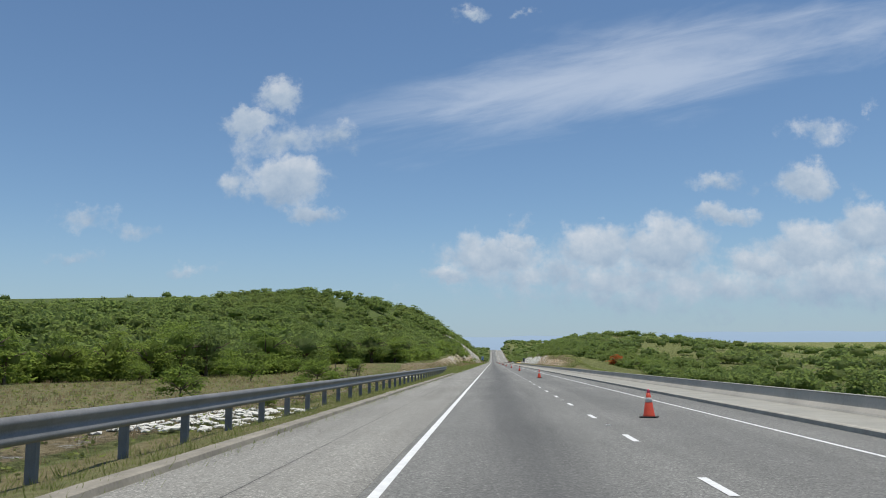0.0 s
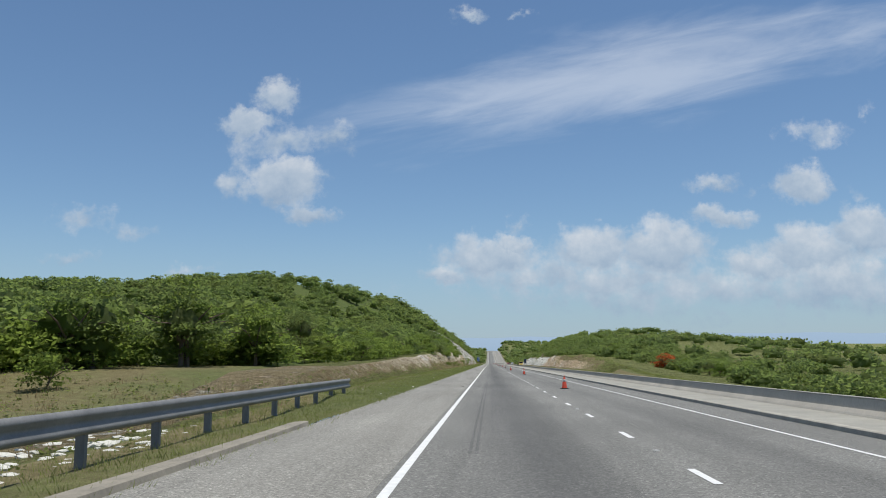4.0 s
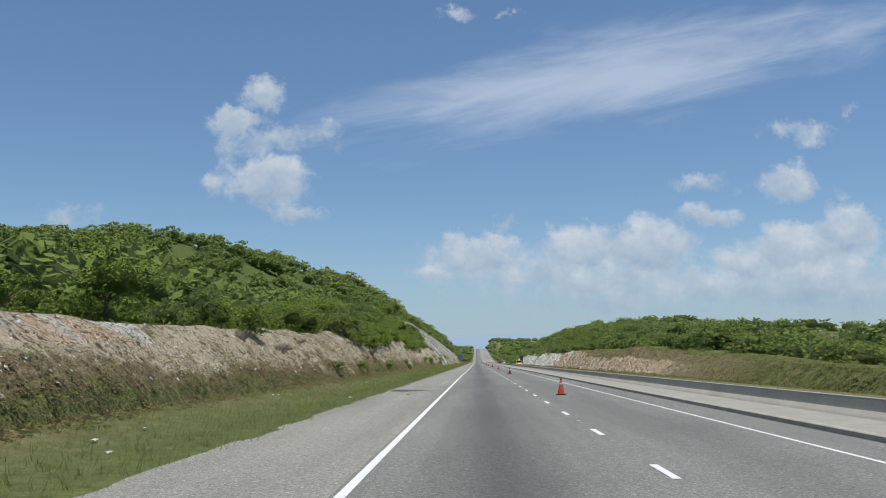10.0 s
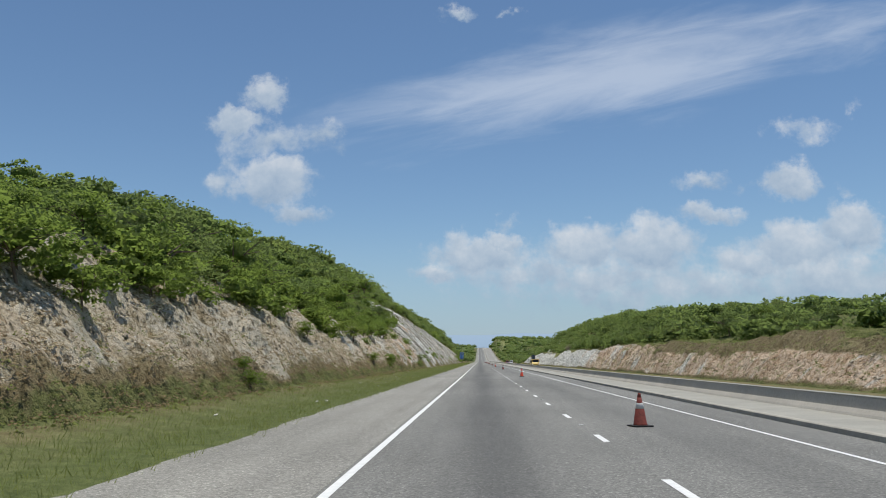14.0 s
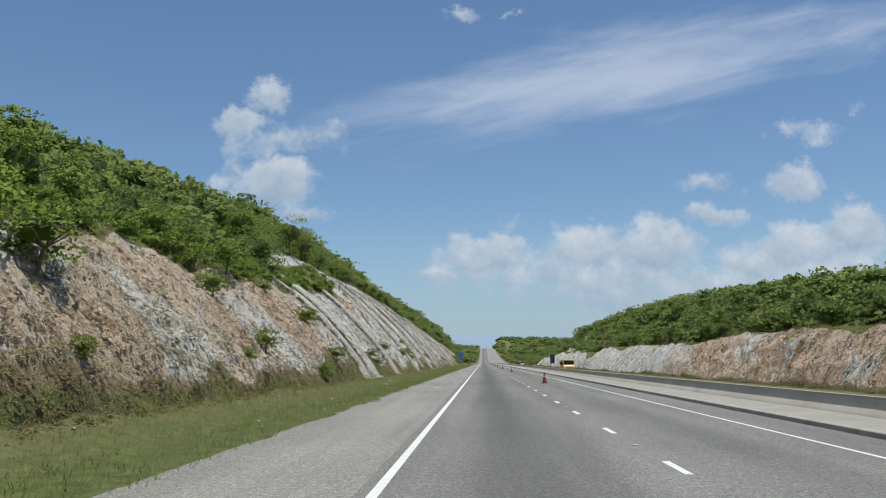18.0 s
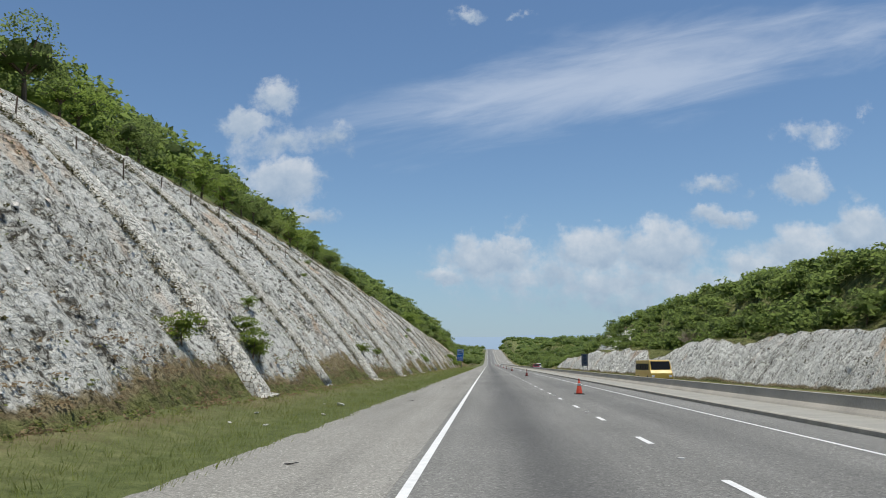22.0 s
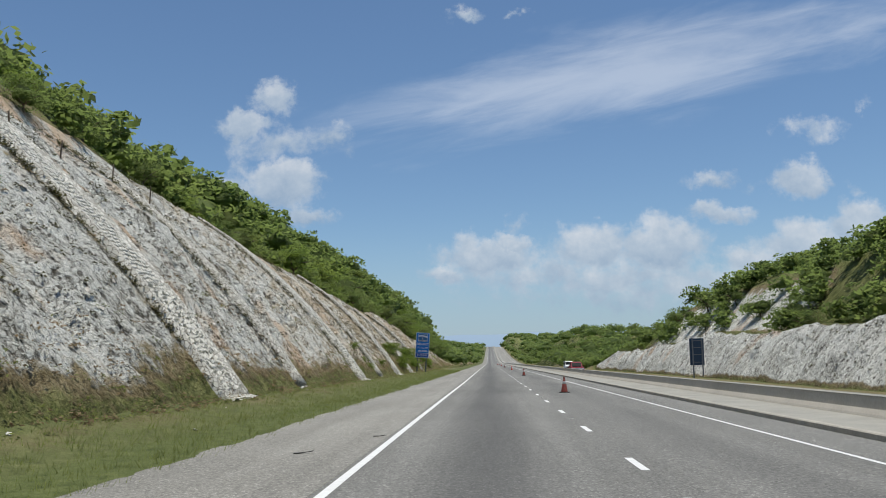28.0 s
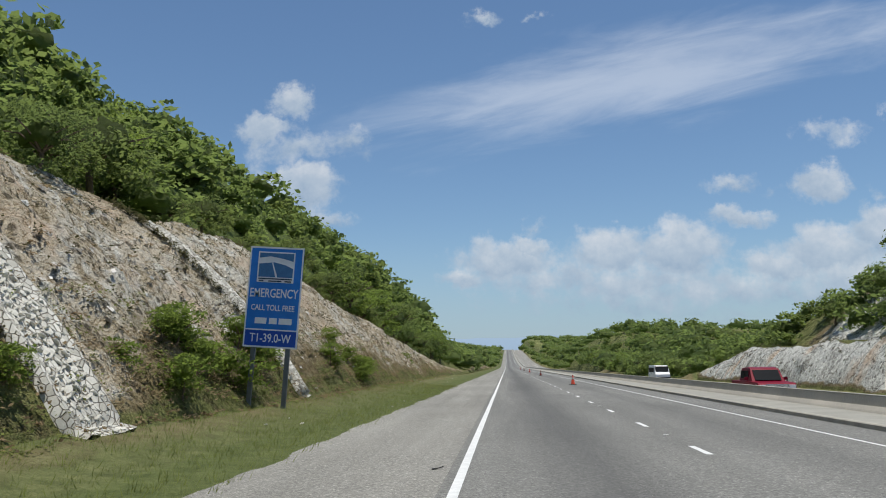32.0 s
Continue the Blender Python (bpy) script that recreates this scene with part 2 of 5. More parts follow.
def soil(name):
    """Verges, fields and woodland floor: green and dry grass over pale earth, by the share of each on the mesh."""
    m, n, s = material(name, 0.95, 0.1)
    pos = n.node("ShaderNodeNewGeometry").outputs["Position"]
    lush = n.node("ShaderNodeAttribute", attribute_name="lush").outputs["Fac"]
    patch, _ = n.noise(pos, 0.22, 5, 0.65)
    tuft, _ = n.noise(pos, 2.2, 5, 0.7)
    grain, _ = n.noise(pos, 14, 4, 0.7)
    green = n.ramp(n.math("ADD", n.math("MULTIPLY", tuft, 0.6), n.math("MULTIPLY", grain, 0.4)),
                   (0.3, (0.046, 0.056, 0.020)), (0.52, (0.116, 0.130, 0.050)), (0.72, (0.215, 0.21, 0.095)))
    dry = n.ramp(n.math("ADD", n.math("MULTIPLY", tuft, 0.55), n.math("MULTIPLY", grain, 0.45)),
                 (0.3, (0.070, 0.060, 0.028)), (0.52, (0.165, 0.142, 0.072)), (0.72, (0.29, 0.25, 0.145)))
    share = n.step(n.math("ADD", n.math("ADD", lush, n.math("MULTIPLY_ADD", patch, 0.8, -0.4)), n.math("MULTIPLY_ADD", tuft, 0.5, -0.25)), 0.3, 0.7)
    wood = n.ramp(n.math("ADD", n.math("MULTIPLY", tuft, 0.6), n.math("MULTIPLY", grain, 0.4)), (0.35, (0.042, 0.062, 0.018)), (0.65, (0.125, 0.155, 0.050)))
    col = n.mix(share, dry, green)
    n.put(s.inputs["Base Color"], n.mix(n.step(lush, 0.86, 0.94), col, wood))
    bump(n, s, n.math("ADD", tuft, n.math("MULTIPLY", grain, 0.4)), 0.8, 0.12)
    return m


def rock(name):
    """Cut limestone: pale grey and cream, rust and ochre stains, dark pockets, weeds where the mesh says so."""
    m, n, s = material(name, 0.95, 0.1)
    pos = n.node("ShaderNodeNewGeometry").outputs["Position"]
    bare = n.node("ShaderNodeAttribute", attribute_name="bare").outputs["Fac"]
    lush = n.node("ShaderNodeAttribute", attribute_name="lush").outputs["Fac"]
    px, py, pz = n.xyz(pos)
    down = n.join(n.math("MULTIPLY", px, 0.25), py, n.math("MULTIPLY", pz, 0.25))
    wash, _ = n.noise(down, 0.55, 5, 0.65)
    big, _ = n.noise(pos, 0.11, 4, 0.6)
    mid, _ = n.noise(pos, 0.9, 5, 0.7)
    fine, _ = n.noise(pos, 4.0, 6, 0.85)
    pits = n.node("ShaderNodeTexVoronoi", feature="F1")
    n.put(pits.inputs["Vector"], pos)
    pits.inputs["Scale"].default_value = 1.7
    hole = n.step(n.math("ADD", pits.outputs["Distance"], n.math("MULTIPLY", fine, 0.5)), 0.50, 0.38)
    spots = n.node("ShaderNodeTexVoronoi", feature="F1")
    n.put(spots.inputs["Vector"], n.vec("ADD", pos, n.vec("MULTIPLY", n.noise(pos, 3.0, 3, 0.6)[1], (0.3, 0.3, 0.3))))
    spots.inputs["Scale"].default_value = 3.6
    dots = n.step(n.math("ADD", spots.outputs["Distance"], n.math("MULTIPLY", mid, 0.6)), 0.52, 0.40)
    hole = n.math("MAXIMUM", hole, dots)
    rusty = n.node("ShaderNodeAttribute", attribute_name="rusty").outputs["Fac"]
    warp = n.vec("ADD", pos, n.vec("MULTIPLY", n.noise(pos, 1.8, 4, 0.65)[1], (0.7, 0.7, 0.7)))
    blocks, gravel, gaps = (n.node("ShaderNodeTexVoronoi", feature=k) for k in ("F1", "F1", "DISTANCE_TO_EDGE"))
    for v, size in ((blocks, 2.6), (gravel, 7.5), (gaps, 4.6)):
        n.put(v.inputs["Vector"], warp)
        v.inputs["Scale"].default_value = size
    slabs, seams = (n.node("ShaderNodeTexVoronoi", feature=k) for k in ("F1", "DISTANCE_TO_EDGE"))
    strip = n.vec("ADD", n.join(n.math("MULTIPLY", px, 0.3), py, n.math("MULTIPLY", pz, 0.3)), n.vec("MULTIPLY", n.noise(pos, 0.9, 4, 0.65)[1], (0.9, 0.9, 0.9)))
    for v in (slabs, seams):
        n.put(v.inputs["Vector"], strip)
        v.inputs["Scale"].default_value = 0.75
    slab = n.xyz(slabs.outputs["Color"])[0]
    seam = n.step(seams.outputs["Distance"], 0.015, 0.075)
    block, bit = n.xyz(blocks.outputs["Color"])[0], n.xyz(gravel.outputs["Color"])[0]
    crack = n.step(gaps.outputs["Distance"], 0.0, 0.11)
    val = n.math("ADD", n.math("MULTIPLY", block, 0.035), n.math("ADD", n.math("MULTIPLY", bit, 0.075), n.math("MULTIPLY", crack, 0.05)))
    val = n.math("ADD", val, n.math("ADD", n.math("MULTIPLY", mid, 0.25), n.math("ADD", n.math("MULTIPLY_ADD", fine, 0.50, -0.103), n.math("MULTIPLY", wash, 0.27))))
    val = n.math("ADD", val, n.math("MULTIPLY_ADD", slab, 0.05, n.math("MULTIPLY_ADD", seam, 0.03, -0.036)))
    pale = n.ramp(val, (0.398, (0.105, 0.094, 0.075)), (0.458, (0.50, 0.492, 0.43)), (0.535, (0.83, 0.825, 0.755)))
    rust = n.ramp(val, (0.385, (0.18, 0.105, 0.06)), (0.465, (0.49, 0.325, 0.195)), (0.545, (0.73, 0.585, 0.43)))
    earth = n.ramp(val, (0.385, (0.19, 0.148, 0.09)), (0.46, (0.43, 0.35, 0.225)), (0.545, (0.66, 0.575, 0.43)))
    col = n.mix(n.step(n.math("ADD", n.math("ADD", big, rusty), n.math("MULTIPLY_ADD", wash, 0.5, -0.25)), 0.55, 0.68), pale, rust)
    col = n.mix(n.step(n.math("ADD", bare, n.math("MULTIPLY_ADD", mid, 0.9, -0.45)), 0.65, 0.35), col, earth)
    col = n.mix(n.math("MULTIPLY", hole, 0.75), col, (0.085, 0.075, 0.055))
    weeds = n.ramp(n.math("ADD", n.math("MULTIPLY", mid, 0.4), n.math("MULTIPLY", fine, 0.6)),
                   (0.38, (0.10, 0.082, 0.042)), (0.49, (0.25, 0.20, 0.108)), (0.60, (0.40, 0.335, 0.20)))
    col = n.mix(n.step(n.math("ADD", lush, n.math("MULTIPLY_ADD", mid, 1.1, -0.55)), 0.4, 0.65), col, weeds)
    floor_green = n.ramp(n.math("ADD", n.math("MULTIPLY", mid, 0.5), n.math("MULTIPLY", fine, 0.5)), (0.40, (0.065, 0.085, 0.024)), (0.5, (0.17, 0.185, 0.065)), (0.6, (0.29, 0.285, 0.12)))
    col = n.mix(n.step(n.math("ADD", lush, n.math("MULTIPLY_ADD", mid, 0.5, -0.25)), 0.72, 0.86), col, floor_green)
    n.put(s.inputs["Base Color"], col)
    chunk = n.node("ShaderNodeTexVoronoi", feature="F1")
    n.put(chunk.inputs["Vector"], n.vec("ADD", pos, n.vec("MULTIPLY", n.noise(pos, 2.0, 3, 0.6)[1], (0.5, 0.5, 0.5))))
    chunk.inputs["Scale"].default_value = 3.1
    high = n.math("SUBTRACT", n.math("ADD", n.math("MULTIPLY", mid, 0.9), n.math("MULTIPLY", fine, 0.8)), n.math("ADD", n.math("MULTIPLY", hole, 0.3), n.math("MULTIPLY", chunk.outputs["Distance"], 0.4)))
    high = n.math("ADD", high, n.math("ADD", n.math("MULTIPLY", block, 0.22), n.math("ADD", n.math("MULTIPLY", bit, 0.2), n.math("MULTIPLY", crack, 0.22))))
    high = n.math("ADD", high, n.math("ADD", n.math("MULTIPLY", slab, 0.2), n.math("MULTIPLY", seam, 0.2)))
    bump(n, s, high, 1.0, 0.24)
    return m


def rubble(name):
    """Small pale stones set in darker mortar."""
    m, n, s = material(name, 0.95, 0.1)
    pos = n.node("ShaderNodeNewGeometry").outputs["Position"]
    cells = n.node("ShaderNodeTexVoronoi", feature="DISTANCE_TO_EDGE")
    tones = n.node("ShaderNodeTexVoronoi", feature="F1")
    for c in (cells, tones):
        n.put(c.inputs["Vector"], pos)
        c.inputs["Scale"].default_value = 6.0
    grain, _ = n.noise(pos, 18, 4, 0.7)
    tone = n.math("ADD", n.math("MULTIPLY", n.xyz(tones.outputs["Color"])[0], 0.5), n.math("MULTIPLY", grain, 0.5))
    col = n.ramp(tone, (0.25, (0.40, 0.385, 0.33)), (0.75, (0.70, 0.68, 0.61)))
    joint = n.step(cells.outputs["Distance"], 0.01, 0.07)
    n.put(s.inputs["Base Color"], n.mix(joint, (0.32, 0.295, 0.245), col))
    bump(n, s, joint, 1.0, 0.06)
    return m


M_MORTAR = rubble("stones_in_mortar")
M_SOIL = soil("grass_and_earth")
M_ROCK = rock("cut_limestone")

# ---------------------------------------------------------------- small builders
def mesh_of(name, verts, faces, mat=None, smooth=False):
    """A mesh from arrays: verts (n, 3) and faces (m, 3 or 4)."""
    verts, faces = np.asarray(verts, np.float32), np.asarray(faces, np.int32)
    me = bpy.data.meshes.new(name)
    me.vertices.add(len(verts))
    me.vertices.foreach_set("co", verts.ravel())
    k = faces.shape[1]
    me.loops.add(faces.size)
    me.loops.foreach_set("vertex_index", faces.ravel())
    me.polygons.add(len(faces))
    me.polygons.foreach_set("loop_start", np.arange(0, faces.size, k, dtype=np.int32))
    me.polygons.foreach_set("use_smooth", np.full(len(faces), smooth))
    me.update(calc_edges=True)
    if mat:
        me.materials.append(mat)
    return me


def part(name, data, mat=None, parent=None, label=""):
    """Links a bmesh or a mesh as one object, under a thing where one is given."""
    if isinstance(data, bmesh.types.BMesh):
        me = bpy.data.meshes.new(name)
        data.normal_update()
        data.to_mesh(me)
        data.free()
    else:
        me = data
    if mat and not me.materials:
        me.materials.append(mat)
    ob = new(name, me)
    if parent:
        ob.parent = parent
    return tagged(ob, label) if label else ob


def box(x0, x1, y0, y1, z0, z1, bevel=0.0, bm=None):
    own = bmesh.new()
    bmesh.ops.create_cube(own, size=1, matrix=Matrix.Translation(((x0 + x1) / 2, (y0 + y1) / 2, (z0 + z1) / 2)) @ Matrix.Diagonal((x1 - x0, y1 - y0, z1 - z0, 1)))
    if bevel:
        bmesh.ops.bevel(own, geom=own.edges[:], offset=bevel, segments=2, affect="EDGES", profile=0.7)
    if bm is None:
        return own
    me = bpy.data.meshes.new("tmp")
    own.to_mesh(me)
    own.free()
    bm.from_mesh(me)
    bpy.data.meshes.remove(me)
    return bm


def lathe(profile, n=20):
    """A turned body from (radius, height) pairs."""
    bm = bmesh.new()
    rings = [[bm.verts.new((r * math.cos(2 * math.pi * i / n), r * math.sin(2 * math.pi * i / n), z)) for i in range(n)] for r, z in profile]
    for a, b in zip(rings, rings[1:]):
        for i in range(n):
            f = bm.faces.new((a[i], a[(i + 1) % n], b[(i + 1) % n], b[i]))
            f.smooth = True
    bm.faces.new(rings[0][::-1])
    bm.faces.new(rings[-1])
    return bm


def swept(profile, ys, xoff=None, zoff=None):
    """Arrays for an (x, z) outline drawn along y."""
    prof, ys = np.asarray(profile, float), np.asarray(ys, float)
    k, m = len(prof), len(ys)
    v = np.zeros((m, k, 3))
    v[:, :, 0] = prof[None, :, 0] + (0 if xoff is None else np.asarray(xoff)[:, None])
    v[:, :, 1] = ys[:, None]
    v[:, :, 2] = prof[None, :, 1] + (0 if zoff is None else np.asarray(zoff)[:, None])
    i, j = np.meshgrid(np.arange(m - 1), np.arange(k - 1), indexing="ij")
    a = (i * k + j).ravel()
    return v.reshape(-1, 3), np.stack([a, a + 1, a + k + 1, a + k], 1)


# numpy value noise
_lattice = np.random.RandomState(7).rand(256, 256)


def vnoise(x, y):
    x, y = np.broadcast_arrays(np.asarray(x, float), np.asarray(y, float))
    i, j = np.floor(x).astype(int), np.floor(y).astype(int)
    u, w = x - i, y - j
    u, w = u * u * (3 - 2 * u), w * w * (3 - 2 * w)
    g = lambda a, b: _lattice[a % 256, b % 256]
    return (g(i, j) * (1 - u) + g(i + 1, j) * u) * (1 - w) + (g(i, j + 1) * (1 - u) + g(i + 1, j + 1) * u) * w


def fbm(x, y, octaves=4, gain=0.5):
    total, amp, norm = 0.0, 1.0, 0.0
    for k in range(octaves):
        total = total + amp * vnoise(np.asarray(x) * 2 ** k + 17.3 * k, np.asarray(y) * 2 ** k + 5.1 * k)
        norm += amp
        amp *= gain
    return total / norm - 0.5


def ease(t):
    t = np.clip(t, 0, 1)
    return t * t * (3 - 2 * t)


def along(y, *keys):
    """A height or width that changes along the road, from (y, value) pairs."""
    ks = np.array(keys, float)
    return np.interp(y, ks[:, 0], ks[:, 1])


# ---------------------------------------------------------------- the lie of the land
def road_z(y):
    """The road is level, then climbs to a far crest."""
    y = np.asarray(y, float)
    t = np.clip((y - 1050) / 1250, 0, 1)
    return 30 * (t * t * (3 - 2 * t)) - 8 * ease((y - 2400) / 900)


def outline_left(y):
    return along(y, (-300, -0.3), (60, -0.4), (100, -0.3), (114, -0.1), (125, 1.0), (182, 2), (202, 2.25), (213, 2.5), (230, 2.9), (262, 3.6), (290,
                 4.8), (340, 6.2), (380, 6.6), (409, 7.2), (433, 9), (459, 11.8), (478, 13.4), (512, 14.2), (584, 13.4), (600, 12.6),
                 (611, 12.3), (627, 10.9), (657, 8.8), (676, 8.2), (693, 8.6), (713, 6.4), (730, 4), (760, 1.6), (810, 0.4), (960, 2.5),
                 (1060, 0.4))


CHUTES = [(422.3, 1.6), (427.0, 2.8), (443.5, 1.8), (469.5, 1.6), (499.0, 2.2), (516.6, 2.2), (540.2, 1.6), (588.2, 2.6), (617.6, 2.4), (641.0, 2.0), (654.5, 1.8),
          (482.0, 0.8), (527.0, 0.8), (556.0, 0.8), (570.0, 0.7), (599.0, 0.8), (628.0, 0.7), (671.0, 0.8)]


def cut_left(y):
    h = outline_left(y)
    return h + (fbm(np.asarray(y) * 0.06, 4.4, 3) * 2.2 + fbm(np.asarray(y) * 0.4, 8.4, 2) * 0.7) * ease((h - 1) / 5)


def near_chute(y):
    """1 on a stone drain, falling to 0 beside it."""
    total = np.zeros_like(np.asarray(y, float))
    for yc, wide in CHUTES:
        total = np.maximum(total, 1 - ease((np.abs(y - yc) - wide / 2) / 1.1))
    return total


def hill_left(y):
    return along(y, (-300, 4), (0, 7), (145, 11), (242, 15.5), (337, 23.5), (390, 28), (433, 35), (500, 35.5), (535, 33), (560, 29.5), (590, 25.5), (640, 22.5), (700, 23), (740, 21.5),
                 (800, 19), (870, 15.5), (915, 9), (980, 9), (1100, 15), (1250, 21), (1400, 20), (1700, 17), (2300, 22), (3000, 34))


def reach_left(y):
    return along(y, (-300, 180), (0, 160), (242, 130), (433, 90), (560, 48), (600, 42), (640, 36), (700, 32), (740, 28), (870, 26), (920, 45), (1400,
                 200))


def outline_right(y):
    return along(y, (-300, -2.5), (0, -2.5), (190, -1.2), (230, -0.4), (245, 0.4), (290, 1.5), (320, 2.4), (364, 3.6), (444, 3.9), (512, 3.7),
                 (535, 3.4), (550, 4.3), (563, 4.3), (570, 3.0), (584, 2.4), (592, 4.1), (660, 4.1), (700, 3.2), (738, 2.9), (762, -0.6), (820, -0.8), (920, 2), (1060, -0.6))


def cut_right(y):
    h = outline_right(y)
    return h + (fbm(np.asarray(y) * 0.05, 14.4, 3) * 2.0 + fbm(np.asarray(y) * 0.35, 18.4, 2) * 0.9) * ease(h / 3)


def hill_right(y):
    return along(y, (-300, -6), (0, -6), (190, -3.5), (290, 0), (390, 6), (455, 9.5), (540, 12.5), (628, 14), (730, 13), (765, 5), (820, 3),
                 (910, 8), (960, 14), (1060, 13), (1250, 8), (1600, 8), (2300, 20), (3000, 34))


TOE_L, TOE_R, SLOPE_L, SLOPE_R = -7.0, 26.0, 1.0, 0.85


def toe_z(y):
    """Height of the weedy bank where the left-hand cut begins."""
    return along(y, (112, -0.12), (140, 0.15), (215, 0.20), (240, 0.30), (740, 0.30), (800, -0.12))


def crest_x(y, side):
    if side < 0:
        return TOE_L - np.maximum(cut_left(y), 0.6) * SLOPE_L
    return TOE_R + np.maximum(cut_right(y), 0.6) * along(y, (0, 2.4), (300, 2.2), (360, 1.2), (410, SLOPE_R))


def top_z(x, y, side):
    """Ground beyond the crest of the cut."""
    c = crest_x(y, side)
    d = np.abs(x - c)
    if side < 0:
        h = cut_left(y)
        bench = 2.6 * ease((y - 430) / 30) * ease((640 - y) / 40) * ease((d - 0.8) / 4.5)
        z = h + bench * (1 - ease((d - 12) / 25)) + (hill_left(y) - h) * ease((d - along(y, (0, 44), (100, 36), (150, 4), (200, 0))) / np.maximum(reach_left(y) + c, 20)) * (1 - 0.4 * ease((d - 250) / 600))
    else:
        h = cut_right(y)
        z = h + (hill_right(y) - h) * ease((d - 4) / 12) + 4.5 * ease((y - 530) / 80) * ease((770 - y) / 60) * ease((d - 14) / 22)
        z = z - (3.0 + 6 * ease((420 - y) / 120)) * ease((d - 60) / 200) - (np.maximum(hill_right(y), 0) + 2) * ease((d - 75) / 130) * ease((900 - y) / 100)
    z = z + fbm(x * 0.03, y * 0.03, 3) * 3.0 * ease(d / 30) * (along(y, (100, 0.3), (150, 1.0)) if side < 0 else 1.0) + fbm(x * 0.004, y * 0.004, 2) * (16 if side < 0 else 5) * ease((d - 200) / 600)
    return z + road_z(y)


def land_z(x, y):
    x, y = np.asarray(x, float), np.asarray(y, float)
    return np.where(x < 10, top_z(x, y, -1), top_z(x, y, 1))

# ---------------------------------------------------------------- ground sheet with the two rock cuts
ROWS = np.concatenate([np.linspace(-300, -24, 24), np.arange(-20, 180, 0.8), np.arange(180, 700, 0.45), np.arange(700, 830, 0.8), 830 + np.cumsum(np.linspace(1.2, 60, 120))])
ROWS = ROWS[ROWS < 4800]
AWAY = np.concatenate([np.array([0.4, 1, 1.8, 2.8, 4, 5.5]), 5.5 + np.cumsum(np.geomspace(2, 420, 26))])


def strip_grid(side):
    """Columns from the road's edge over verge, cut and hill; returns points, masks and where the cut starts and ends."""
    nv, nf = (9, 56) if side < 0 else (4, 24)
    y = ROWS[:, None]
    toe = np.full_like(y, TOE_L if side < 0 else TOE_R) + fbm(y * 0.05, 3.3, 3) * 1.0 * -side * (1 - near_chute(y) * (side < 0))
    edge = -3.0 + 0.28 * ease((y - 106) / 4) if side < 0 else np.full_like(y, 23.2)
    low = toe_z(y) if side < 0 else np.full_like(y, -0.70)
    sunk = 0.0 if side < 0 else -0.67
    h = cut_left(y) if side < 0 else cut_right(y)
    crest = crest_x(y, side)
    t = np.linspace(0, 1, nv)[None, :-1]
    ragged = (fbm(y * 0.6, 9.0, 3) * 0.22 + fbm(y * 0.13, 4.0, 3) * 0.5) * (t == 0)
    vx = edge + (toe - edge) * t + ragged
    vz = sunk - 0.02 + (np.where(h < 0.3, h, low) - sunk + 0.02) * np.where((h < 0.3) | (side > 0), ease(t * 1.1), ease((t - 0.4) / 0.6)) + fbm(vx * 0.7, y * 0.7, 3) * 0.16 * ease(t * 4) + 0.04 * ease(t * 8) * (side < 0) + road_z(y)
    f = np.linspace(0, 1, nf)[None, :]
    fx = toe + (crest - toe) * f
    base = np.where(h < 0.3, h, low)
    fz = base + (h - base) * (f + 0.05 * np.sin(f * math.pi)) + road_z(y)
    # relief of the cut: chutes down the face, ledges and broken rock
    amp = (along(y, (120, 0.35), (195, 0.5), (225, 1.0)) if side < 0 else 1.0) * np.clip(np.abs(h) / 6, 0.12, 1.0) * np.sin(np.clip(f, 0.02, 0.98) * math.pi) ** 0.5
    run = f * np.abs(h) * 1.4
    chute = -np.abs(fbm(y * 0.22 + 31 * side, run * 0.05, 3)) * 1.5 + 0.25
    slant = y + 0.35 * run
    lump = fbm(slant * 0.45, run * 0.30 + 7, 4) * 1.0 + (0.25 - np.abs(fbm(y * 0.9, run * 0.9, 3))) * 0.6
    lump = lump + (np.round(fbm(slant * 0.25, run * 0.12 + 3, 2) * 6) / 6) * 0.9
    gully = ease(1 - np.abs(fbm(y * 0.28 + 9, run * 0.02, 2)) * 13) * ease((np.abs(h) - 3) / 3)
    out = (chute + lump * 0.8 - 0.55 * gully) * amp
    if side > 0:
        slabs = ease((y - 455) / 40)
        out = out * 0.45 + (fbm(y * 0.4, run * 0.55 + 2, 4) * 2.0 + fbm(y * 1.4, run * 1.4, 2) * 0.5) * amp
        out = out * (1 - 0.55 * slabs) + slabs * (np.round(fbm(y * 0.16 + 0.4 * f, 21.7, 2) * 7) / 7 * 2.2 + 0.3) * amp
    out = out + (vnoise(y * 2.3, run * 2.4) - 0.5) * (0.26 if side < 0 else 0.14) * amp
    if side > 0:
        out = out * 0.9
    if side < 0:
        out = (out + 0.22 * amp) * (1 - near_chute(y)) + 0.6 * amp * near_chute(y)
    fx = fx - side * out * 0.7
    fz = fz + out * 0.7
    gx = crest + side * AWAY[None, :]
    gz = top_z(gx, y, side)
    x, z = np.concatenate([vx, fx, gx], 1), np.concatenate([vz, fz, gz], 1)
    lush = np.zeros_like(x)
    nb = nv - 1
    lush[:, :nb] = along(y, (100, 0.50), (125, 0.90)) - 0.42 * ease((t - 0.42) * 2.4) if side < 0 else 0.45 - 0.35 * ease((t - 0.35) * 2)
    lush[:, nb:nb + nf] = np.clip(1.25 - f * np.maximum(h, 0.1) / np.maximum((1.45 + along(y, (636, 0), (652, 0.9), (690, 0.9), (710, 0)) if side < 0 else 0.4) * (1 + 2.2 * fbm(y * 0.16, f * 2, 3)), 0.25), 0, 1) * 0.85
